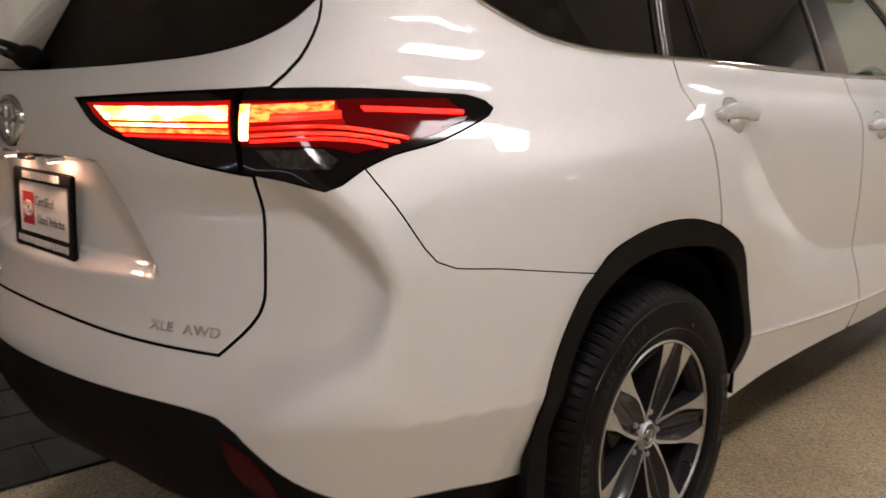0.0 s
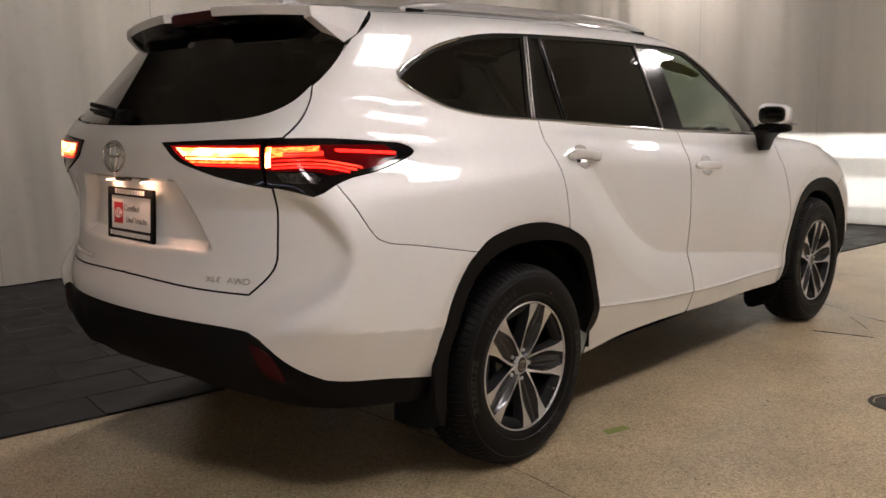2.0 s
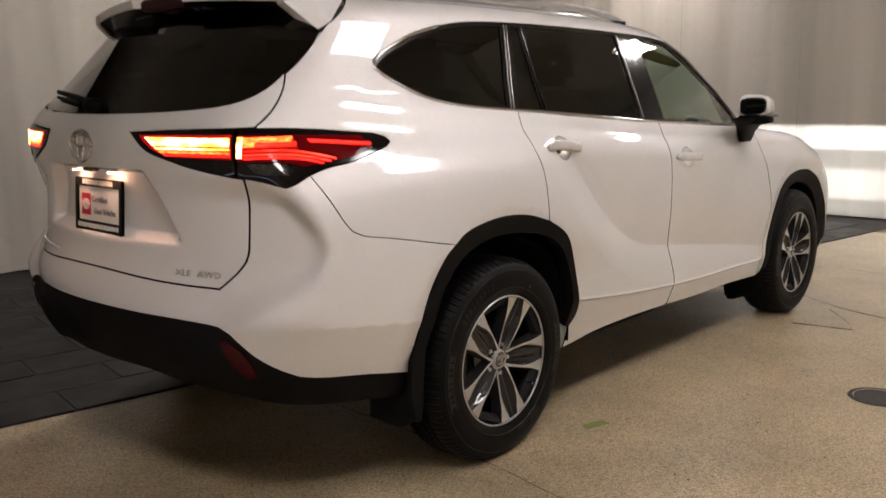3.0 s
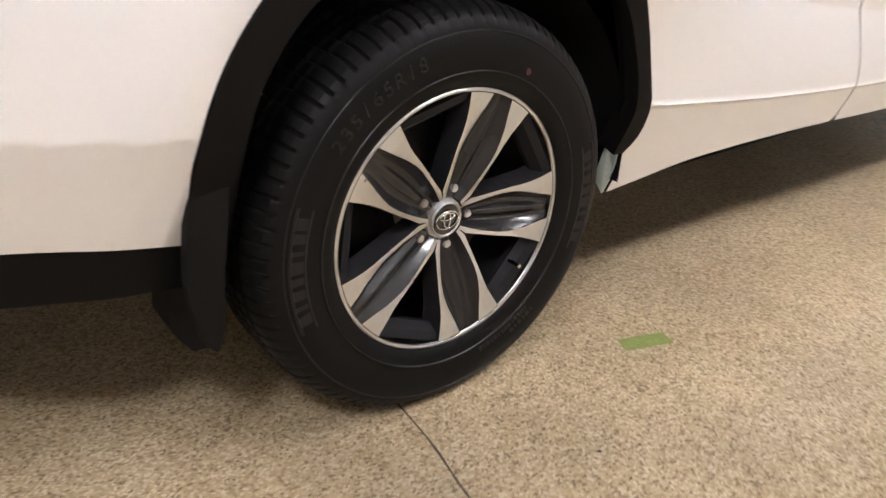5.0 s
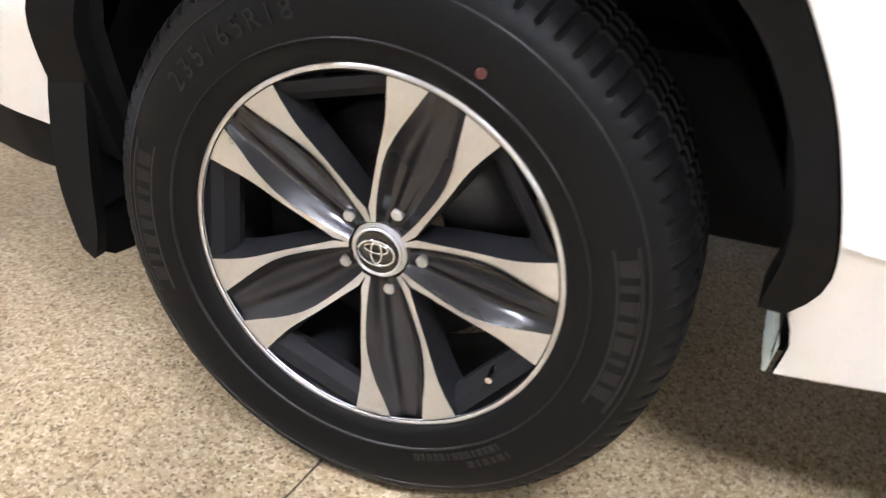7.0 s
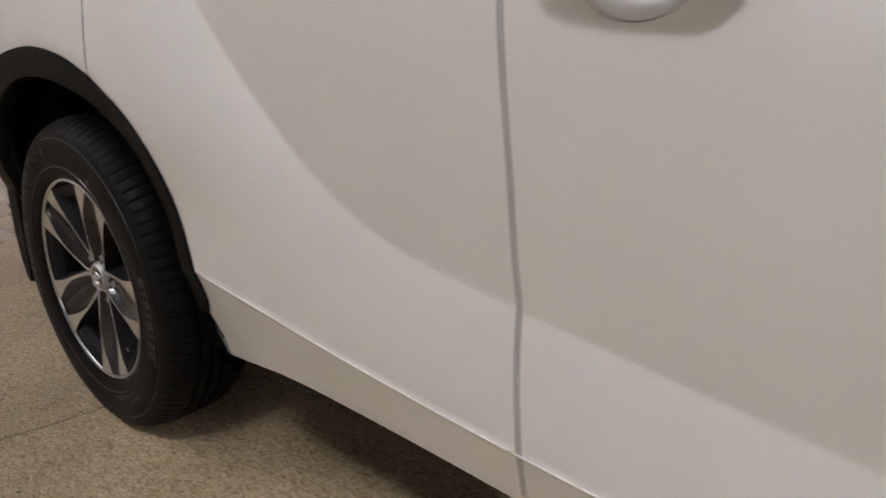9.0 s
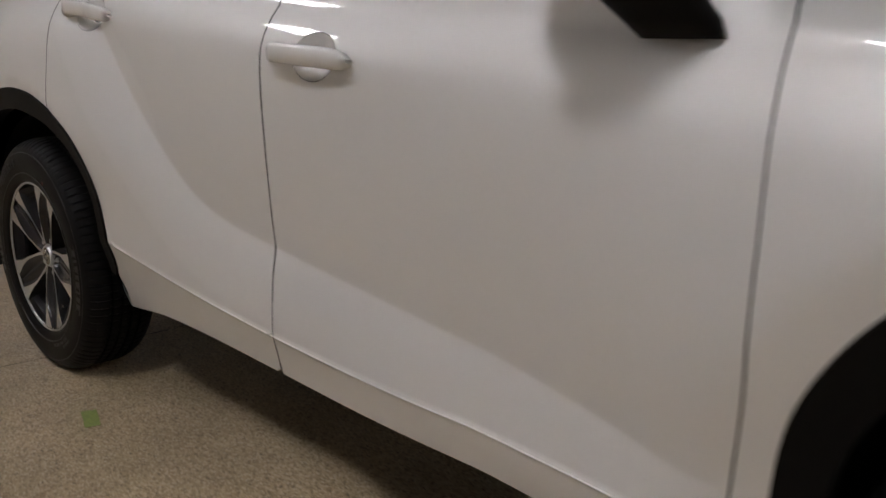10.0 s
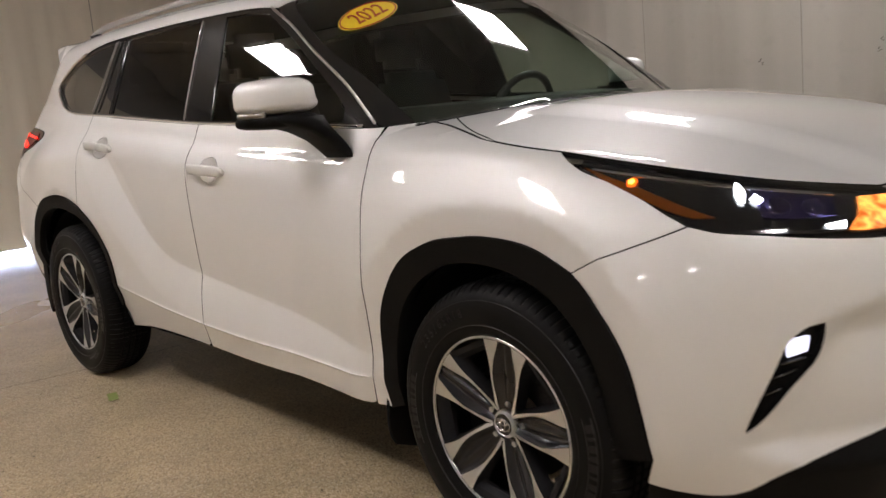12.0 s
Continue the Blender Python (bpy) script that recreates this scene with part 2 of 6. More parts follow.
# ---- building aids ----
def mesh_object(name, verts, faces, material, parent=None, label="", smooth=True, norms=None, edge=None, edge_from=0):
    me = bpy.data.meshes.new(name)
    me.from_pydata([tuple(v) for v in verts], [], [tuple(int(i) for i in f) for f in faces])
    me.materials.append(material)
    if edge:
        me.materials.append(edge)
        me.polygons.foreach_set("material_index", [int(i >= edge_from) for i in range(len(me.polygons))])
    me.update()
    if smooth:
        me.polygons.foreach_set("use_smooth", [True] * len(me.polygons))
    if norms is not None:
        me.normals_split_custom_set_from_vertices([tuple(n) for n in norms])
    ob = new(name, me)
    if parent:
        ob.parent = parent
    if label:
        ob["label"] = label
    return ob


def part(name, bm, material, parent=None, label="", smooth=False, bevel=0.0):
    """One mesh object out of a bmesh, under a thing or a part."""
    if bevel:
        bmesh.ops.bevel(bm, geom=[e for e in bm.edges if e.is_manifold and e.calc_face_angle(0) > 0.5], offset=bevel, segments=2, affect="EDGES", clamp_overlap=True)
    bmesh.ops.recalc_face_normals(bm, faces=bm.faces)
    me = bpy.data.meshes.new(name)
    bm.to_mesh(me)
    bm.free()
    me.materials.append(material)
    if smooth:
        me.polygons.foreach_set("use_smooth", [True] * len(me.polygons))
    ob = new(name, me)
    if parent:
        ob.parent = parent
    if label:
        ob["label"] = label
    return ob


def box(bm, x0, x1, y0, y1, z0, z1):
    m = Matrix.Translation(((x0 + x1) / 2, (y0 + y1) / 2, (z0 + z1) / 2)) @ Matrix.Diagonal((x1 - x0, y1 - y0, z1 - z0, 1))
    return bmesh.ops.create_cube(bm, size=1.0, matrix=m)["verts"]


def smooth_line(pts, step=0.02):
    """A smooth line through the points, in steps of about that length."""
    p = np.array(pts, float)
    if len(p) == 2:
        n = max(1, int(np.hypot(*(p[1] - p[0])[:2]) / step))
        return np.array([p[0] + (p[1] - p[0]) * i / n for i in range(n + 1)])
    q = np.vstack([2 * p[0] - p[1], p, 2 * p[-1] - p[-2]])
    out = []
    for i in range(1, len(q) - 2):
        a, b, c, d = q[i - 1 : i + 3]
        n = max(1, int(np.linalg.norm(c - b) / step))
        t = (np.arange(n) / n)[:, None]
        out.append(0.5 * (2 * b + (c - a) * t + (2 * a - 5 * b + 4 * c - d) * t**2 + (3 * b - a - 3 * c + d) * t**3))
    out.append(p[-1:])
    return np.vstack(out)


def loop(*edges, step=0.02):
    """A closed outline out of edges that follow on one another, each smooth in itself."""
    return np.vstack([smooth_line(e, step)[:-1] for e in edges])


def area_of(p):
    x, y = p[:, 0], p[:, 1]
    return 0.5 * np.sum(x * np.roll(y, -1) - np.roll(x, -1) * y)


def inset(p, by):
    """The outline drawn in (by > 0) all round."""
    keep = np.linalg.norm(p - np.roll(p, 1, 0), axis=1) > 1e-5
    p = p[keep]
    if area_of(p) < 0:
        p = p[::-1]
    e = np.roll(p, -1, 0) - p
    n = np.stack([-e[:, 1], e[:, 0]], 1) / np.linalg.norm(e, axis=1, keepdims=True)
    m = n + np.roll(n, 1, 0)
    m = m / np.maximum((m * m).sum(1, keepdims=True) / 2, 0.3)
    return p + m * by


def within(pts, poly):
    x, y = pts[:, 0], pts[:, 1]
    r = np.zeros(len(pts), bool)
    for (x0, y0), (x1, y1) in zip(poly, np.roll(poly, -1, 0)):
        if y0 != y1:
            r ^= ((y0 > y) != (y1 > y)) & (x < (x1 - x0) * (y - y0) / (y1 - y0) + x0)
    return r


def edge_gap(pts, poly):
    best = np.full(len(pts), 9.0)
    for a, b in zip(poly, np.roll(poly, -1, 0)):
        e = b - a
        t = np.clip(((pts - a) @ e) / max(e @ e, 1e-12), 0, 1)
        best = np.minimum(best, np.linalg.norm(pts - a - t[:, None] * e, axis=1))
    return best


def filled(outline, holes=(), grid=0.025, creases=()):
    """Points and triangles that fill an outline, with holes; creases are lines that the triangles keep to."""
    loops = [outline, *holes]
    lo, hi = outline.min(0), outline.max(0)
    gx, gy = np.meshgrid(np.arange(lo[0], hi[0], grid), np.arange(lo[1], hi[1], grid))
    g = np.stack([gx.ravel(), gy.ravel()], 1)
    g = g[within(g, outline)]
    for h in holes:
        g = g[~within(g, h)]
    for q in loops:
        g = g[edge_gap(g, q) > grid * 0.45]
    lines = []
    for c in creases:
        c = c[within(c, outline)]
        c = c[edge_gap(c, outline) > 0.004]
        if len(c) > 1:
            lines.append(c)
            g = g[edge_gap(g, np.vstack([c, c[::-1]])) > 0.004]
    pts, edges, k = [], [], 0
    for q in loops:
        pts.append(q)
        edges += [(k + i, k + (i + 1) % len(q)) for i in range(len(q))]
        k += len(q)
    for c in lines:
        pts.append(c)
        edges += [(k + i, k + i + 1) for i in range(len(c) - 1)]
        k += len(c)
    pts = np.vstack([*pts, g])
    co, _, tris, _, _, _ = geometry.delaunay_2d_cdt([Vector(p) for p in pts], edges, [], 0, 1e-7)
    co, tris = np.array([tuple(c) for c in co]), np.array(tris)
    mid = co[tris].mean(1)
    ok = within(mid, outline)
    for h in holes:
        ok &= ~within(mid, h)
    tris = tris[ok]
    a, b, c = co[tris[:, 0]], co[tris[:, 1]], co[tris[:, 2]]
    cw = (b[:, 0] - a[:, 0]) * (c[:, 1] - a[:, 1]) - (b[:, 1] - a[:, 1]) * (c[:, 0] - a[:, 0]) < 0
    tris[cw] = tris[cw][:, ::-1]
    return co, tris


def rim_edges(tris):
    seen = collections.Counter()
    for t in tris:
        for i in range(3):
            seen[(t[i], t[(i + 1) % 3])] += 1
    return [(a, b) for (a, b) in seen if (b, a) not in seen]


def sheet(name, place, outline, material, parent, label="", holes=(), grid=0.025, gap=0.0032, out=0.0, lip=0.014, both=False, flip=False, creases=()):
    """A panel of the car's skin: the outline laid on it, with its edges turned inwards. both: joined with its mirror image across
    the middle; flip: the mirror image alone."""
    outline = inset(np.array(outline), gap)
    holes = [inset(np.array(h), -gap) for h in holes]
    co, tris = filled(outline, holes, grid, creases)
    p, n = place(co[:, 0], co[:, 1], out)
    if both:
        middle = np.abs(p[:, 1]) < 0.008
        p[middle, 1], n[middle, 1] = 0.0, 0.0
    a, b, c = p[tris[:, 0]], p[tris[:, 1]], p[tris[:, 2]]
    face = np.cross(b - a, c - a)
    if (face * n[tris[:, 0]]).sum() < 0:
        tris = tris[:, ::-1]
    verts, norms, faces = [p], [n], [*tris]
    if lip:
        k = len(p)
        for (i, j) in rim_edges(tris):
            if both and abs(p[i, 1]) < 0.006 and abs(p[j, 1]) < 0.006:
                continue
            side = np.cross(p[j] - p[i], n[i])
            side = side / max(np.linalg.norm(side), 1e-9)
            verts.append(np.array([p[i], p[j], p[j] - n[j] * lip, p[i] - n[i] * lip]))
            norms.append(np.array([n[i] * 0.5 + side, n[j] * 0.5 + side, side, side]))
            faces.append((k, k + 3, k + 2, k + 1))
            k += 4
    verts, norms = np.vstack(verts), np.vstack(norms)
    if both or flip:
        mv, mn = verts * (1, -1, 1), norms * (1, -1, 1)
        mf = [tuple(int(i) + (len(verts) if both else 0) for i in f)[::-1] for f in faces]
        k = len(tris)
        if both:
            verts, norms, faces = np.vstack([verts, mv]), np.vstack([norms, mn]), [*faces[:k], *mf[:k], *faces[k:], *mf[k:]]
        else:
            verts, norms, faces = mv, mn, mf
    norms = norms / np.maximum(np.linalg.norm(norms, axis=1, keepdims=True), 1e-9)
    return mesh_object(name, verts, faces, material, parent, label, norms=norms, edge=GAP_SHADE if material is PAINT else None, edge_from=len(tris) * (2 if both else 1))


def tube(name, pts, radius, material, parent=None, label="", sides=8, flat=1.0):
    """A rounded strip along a line of points; flat squeezes it upright."""
    p = np.array(pts, float)
    verts, faces = [], []
    for i in range(len(p)):
        d = Vector(p[min(i + 1, len(p) - 1)] - p[max(i - 1, 0)]).normalized()
        s = d.cross(Vector((0, 0, 1))).normalized()
        w = s.cross(d)
        for k in range(sides):
            a = 2 * math.pi * k / sides
            verts.append(Vector(p[i]) + s * math.cos(a) * radius + w * math.sin(a) * radius * flat)
    for i in range(len(p) - 1):
        for k in range(sides):
            a, b = i * sides + k, i * sides + (k + 1) % sides
            faces.append((a, b, b + sides, a + sides))
    faces += [tuple(range(sides))[::-1], tuple(range((len(p) - 1) * sides, len(p) * sides))]
    return mesh_object(name, verts, faces, material, parent, label)


def revolved(name, profile, material, parent=None, label="", segments=96, bump=None):
    """A ring about the wheel's axle (y), from pairs of radius and y."""
    verts, faces, n = [], [], len(profile)
    for k in range(segments):
        a = 2 * math.pi * k / segments
        for i, (r, y) in enumerate(profile):
            rr = r - (bump(i, k) if bump else 0)
            verts.append((rr * math.cos(a), y, rr * math.sin(a)))
    for k in range(segments):
        for i in range(n - 1):
            a, b = k * n + i, ((k + 1) % segments) * n + i
            faces.append((a, a + 1, b + 1, b))
    return mesh_object(name, verts, faces, material, parent, label)


# ---- the car's outer form ----
def spline(xs, ys):
    """Natural cubic through the knots, straight beyond them."""
    xs, ys = np.array(xs, float), np.array(ys, float)
    n, h = len(xs), np.diff(xs)
    a, r = np.eye(n), np.zeros(n)
    for i in range(1, n - 1):
        a[i, i - 1 : i + 2] = h[i - 1], 2 * (h[i - 1] + h[i]), h[i]
        r[i] = 6 * ((ys[i + 1] - ys[i]) / h[i] - (ys[i] - ys[i - 1]) / h[i - 1])
    m = np.linalg.solve(a, r)
    s0 = (ys[1] - ys[0]) / h[0] - h[0] * m[1] / 6
    s1 = (ys[-1] - ys[-2]) / h[-1] + h[-1] * m[-2] / 6

    def at(x):
        x = np.asarray(x, float)
        i = np.clip(np.searchsorted(xs, x) - 1, 0, n - 2)
        u, v = xs[i + 1] - x, x - xs[i]
        y = (m[i] * u**3 + m[i + 1] * v**3) / (6 * h[i]) + (ys[i] / h[i] - m[i] * h[i] / 6) * u + (ys[i + 1] / h[i] - m[i + 1] * h[i] / 6) * v
        return np.where(x < xs[0], ys[0] + s0 * (x - xs[0]), np.where(x > xs[-1], ys[-1] + s1 * (x - xs[-1]), y))

    return at


def ramp(a, b, x):
    t = np.clip((x - a) / (b - a), 0, 1)
    return t * t * (3 - 2 * t)


def bell(x, c, w):
    return np.exp(-(((x - c) / w) ** 2))


def smax(a, b, k):
    h = np.maximum(k - np.abs(a - b), 0) / k
    return np.maximum(a, b) + h * h * k / 4


belt = spline([-0.6, -0.42, 0.24, 1.29, 2.32, 2.78, 3.0, 3.4], [1.352, 1.335, 1.268, 1.19, 1.138, 1.09, 1.055, 0.97])
belt_half = spline([-1.0, -0.42, 0.24, 1.29, 2.32, 3.0, 3.5], [0.695, 0.752, 0.805, 0.838, 0.828, 0.825, 0.80])
low_half = spline([-1.0, -0.45, 0.0, 0.5, 1.32, 2.2, 2.85, 3.4], [0.902, 0.917, 0.924, 0.928, 0.942, 0.920, 0.915, 0.92])
shoulder = spline([-1.0, -0.45, 0.24, 1.29, 2.2, 3.0], [1.01, 1.058, 1.085, 1.048, 0.965, 0.92])
rocker = spline([0.5, 0.85, 1.33, 1.75, 2.285], [0.503, 0.466, 0.432, 0.412, 0.410])
rear_x = spline([0.25, 0.40, 0.50, 0.62, 0.70, 0.76, 0.90, 1.05, 1.17, 1.25, 1.31, 1.40, 1.60, 1.75], [-0.95, -1.03, -1.085, -1.105, -1.10, -1.074, -1.044, -1.050, -1.058, -1.045, -0.99, -0.90, -0.71, -0.57])
front_x = spline([0.2, 0.4, 0.6, 0.75, 0.9, 1.05], [3.70, 3.80, 3.83, 3.82, 3.77, 3.60])
roof_z = spline([-1.0, -0.5, 0.0, 0.6, 1.2, 1.6], [1.665, 1.705, 1.73, 1.74, 1.728, 1.695])
hood_z = spline([2.2, 2.6, 3.0, 3.4, 3.7], [1.175, 1.161, 1.119, 1.04, 0.937])
# the edge of the hollow below the tail lamp: half width by height
scallop = spline([0.68, 0.74, 0.78, 0.82, 0.86, 0.91, 0.985, 1.06], [0.79, 0.853, 0.890, 0.905, 0.910, 0.899, 0.853, 0.795])
# the flowing crease of the doors, from the sill up towards the rear handle
swoosh_x = spline([0, 1, 2, 3, 4, 5, 6], [2.5, 1.87, 1.31, 0.99, 0.76, 0.575, 0.42])
swoosh_z = spline([0, 1, 2, 3, 4, 5, 6], [0.46, 0.545, 0.618, 0.675, 0.81, 0.985, 1.17])
_k = np.linspace(0, 6, 90)
SX, SZ = swoosh_x(_k), swoosh_z(_k)


def above_swoosh(x, z):
    """Signed distance from the crease: positive above and ahead of it."""
    x, z = np.broadcast_arrays(np.asarray(x, float), np.asarray(z, float))
    flat_x, flat_z = x.ravel(), z.ravel()
    best, sign = np.full(flat_x.shape, 9.0), np.ones(flat_x.shape)
    for i in range(len(SX) - 1):
        ex, ez = SX[i + 1] - SX[i], SZ[i + 1] - SZ[i]
        px, pz = flat_x - SX[i], flat_z - SZ[i]
        t = np.clip((px * ex + pz * ez) / (ex * ex + ez * ez), 0, 1)
        d = np.hypot(px - t * ex, pz - t * ez)
        near = d < best
        best = np.where(near, d, best)
        sign = np.where(near, np.sign(px * ez - pz * ex), sign)
    return (best * sign).reshape(x.shape)


def side_half(x, z):
    """Half the width of the body at x, z."""
    b, wb, wl = belt(x), belt_half(x), low_half(x)
    t = (z - 0.45) / (b - 0.45)
    sh = shoulder(x)
    soft = 0.026
    s = (z - sh + np.sqrt((z - sh) ** 2 + soft * soft)) / (b - sh + np.sqrt((b - sh) ** 2 + soft * soft))
    c = 0.22 + 0.18 * ramp(-0.4, 0.4, x)
    low = wl + (wb - wl) * (c * np.clip(t, 0, 1) ** 2.5 + (1 - c) * np.minimum(s, 1))
    s = np.maximum(z - b, 0)
    y = np.where(z < b, low, wb - 0.33 * s - 0.14 * s * s)
    low = rocker(x)
    y = y - 0.30 * np.maximum(low - z, 0) + 0.0028 * bell(z, low, 0.004) * ramp(0.40, 0.5, x) * ramp(2.34, 2.28, x)
    rear, front = np.hypot(x, z - 0.37), np.hypot(x - 2.85, z - 0.37)
    y = y + 0.006 * np.clip(1.56 - rear, 0, 1) ** 4.5 + 0.043 * np.clip((0.90 - rear) / 0.34, 0, 1) ** 1.25 * (1 - ramp(0.05, 0.42, x) * ramp(0.88, 0.58, z)) + 0.062 * np.clip((0.99 - front) / 0.41, 0, 1) ** 1.25 * (1 - 0.2 * ramp(2.50, 2.30, x) * ramp(0.70, 0.48, z))
    y = y - 0.19 * np.maximum(smax(0.60 - front, 0.0 * z, 0.03), 0) - 0.11 * np.maximum(smax(0.585 - rear, 0.0 * z, 0.03), 0) * (1 - ramp(0.20, 0.42, x) * ramp(0.80, 0.58, z))
    y = y + 0.006 * bell(z, 1.060, 0.020) * ramp(2.2, 2.45, x) * ramp(3.1, 2.9, x)
    # the haunch over the rear wheel, and the shallow hollow that runs below the windows
    y = y + 0.014 * bell(x, -0.12, 0.36 + 0.6 * ramp(-0.12, 0.1, x)) * ramp(0.85, 1.05, z) * ramp(1.4, 1.2, z) - 0.064 * np.maximum(-0.1 - x, 0) ** 2 * ramp(0.9, 1.1, z)
    back = ramp(0.6, -0.4, x)
    y = y - (0.0068 + 0.0052 * back) * bell(z, belt(x) - 0.054 - 0.018 * ramp(0.9, 1.6, x) - 0.066 * back, 0.026 + 0.024 * back) * ramp(-0.95, -0.7, x) * ramp(2.35, 2.1, x)
    ahead = np.maximum(x - 2.92, 0)
    y = y - 0.16 * ahead**2 / (1 + (ahead / 0.45) ** 4) * ramp(0.70, 0.92, z)
    d = above_swoosh(x, z)
    soft = np.sqrt(d * d + 0.004**2) - 0.004
    groove = np.where(d > 0, 1 - soft / 0.40, 1 - soft / 0.17)
    y = y - 0.031 * np.maximum(groove, 0) ** 1.5 * ramp(2.55, 2.1, x) * ramp(1.22, 1.0, z)
    return y


def rear_end(y, z):
    a = np.abs(y)
    x = rear_x(z) + 0.27 * a * a + 0.9 * np.maximum(a - 0.72, 0) ** 2
    d = scallop(z) - a
    x = x + 0.064 * ramp(-0.022, 0.085, d) * np.exp(-np.maximum(d, 0) / 0.22) * ramp(-0.02, 0.15, z - 0.64 - 0.65 * (a - 0.72)) * ramp(1.10, 1.0, z) - 0.012 * bell(a, 0.82, 0.20) * bell(z, 0.67, 0.05)
    half = 0.30 + 0.60 * (1.09 - z)
    return x + 0.045 * ramp(half + 0.028, half - 0.028, a) * ramp(0.865, 0.905, z) * ramp(1.104, 1.092, z)


def front_end(y, z):
    a = np.abs(y)
    x = front_x(z) - 0.28 * a * a - 1.2 * np.maximum(a - 0.55, 0) ** 2
    edge = np.interp(z, [0.38, 0.44, 0.50, 0.60, 0.70, 0.74], [0.82, 0.862, 0.85, 0.815, 0.755, 0.70])
    return x - 0.052 * ramp(-0.030, 0.10, edge - a) * ramp(0.36, 0.46, z) * ramp(0.77, 0.66, z)


def screen_foot(a):
    """Where the windscreen meets the bonnet."""
    return 2.475 - 0.24 * a * a


def body(x, y, z):
    """Negative inside the car's outer skin, positive outside, in metres or nearly so."""
    a = np.abs(y)
    f = a - side_half(x, z)
    f = smax(f, rear_end(y, z) - x, 0.022 + 0.12 * ramp(1.05, 1.25, z) + 0.10 * (1 - ramp(0.55, 0.8, z)))
    f = smax(f, x - front_end(y, z), 0.11)
    hood = z - (hood_z(x) - 0.05 * (a / 0.8) ** 2 + 0.017 * (1 - ramp(0.36, 0.50, a)) * ramp(2.45, 2.75, x) * ramp(3.75, 3.45, x))
    roof = z - (roof_z(x) - 0.09 * (a / 0.7) ** 2 - 0.10 * np.maximum(a - 0.45, 0) ** 2)
    screen = (z - hood_z(2.42) + 0.03 * (a / 0.8) ** 2 - 0.69 * (screen_foot(a) - x) + 0.14 * (x - 2.05) ** 2 - 0.0002) * 0.84
    top = np.minimum(hood, smax(roof, screen, 0.08))
    return smax(f, top, 0.055)


XR, XF, YC, LC = -0.55, 3.2, 0.5, 0.5  # the inner line from which the skin is cast outwards


def line(u):
    """Where the ray of place u starts and which way it goes: along the right side u is x; behind XR it turns round the tail."""
    u = np.asarray(u, float)
    x, y = np.clip(u, XR, XF), np.full(u.shape, -YC)
    ang = np.clip((XR - u) / LC, 0, 1) * math.pi / 2 - np.clip((u - XF) / LC, 0, 1) * math.pi / 2
    y = y + np.maximum(XR - LC - u, 0) + np.maximum(u - XF - LC, 0)
    return x, y, -np.sin(ang), -np.cos(ang)


def skin(u, z, out=0.0):
    """Points of the skin at places u and heights z, moved outwards by out, and the normals there."""
    u, z = np.asarray(u, float), np.asarray(z, float)
    x, y, dx, dy = line(u)
    lo, hi = np.zeros(u.shape), np.full(u.shape, 0.95)
    for _ in range(30):
        mid = (lo + hi) / 2
        inside = body(x + mid * dx, y + mid * dy, z) < 0
        lo, hi = np.where(inside, mid, lo), np.where(inside, hi, mid)
    p = np.stack([x + lo * dx, y + lo * dy, z], -1)
    n = normals(p)
    return p + n * np.asarray(out)[..., None] if np.ndim(out) else p + n * out, n


def normals(p):
    e, n = 2e-3, []
    for k in range(3):
        d = np.zeros(3)
        d[k] = e
        n.append(body(*(p + d).T) - body(*(p - d).T))
    n = np.stack(n, -1)
    return n / np.linalg.norm(n, axis=-1, keepdims=True)


def top_skin(x, y, out=0.0):
    """Points of the skin seen from above at x, y, and the normals there."""
    x, y = np.asarray(x, float), np.asarray(y, float)
    lo, hi = np.full(x.shape, 0.9), np.full(x.shape, 2.0)
    for _ in range(30):
        mid = (lo + hi) / 2
        inside = body(x, y, mid) < 0
        lo, hi = np.where(inside, mid, lo), np.where(inside, hi, mid)
    p = np.stack([x, y, lo], -1)
    n = normals(p)
    return p + n * out, n


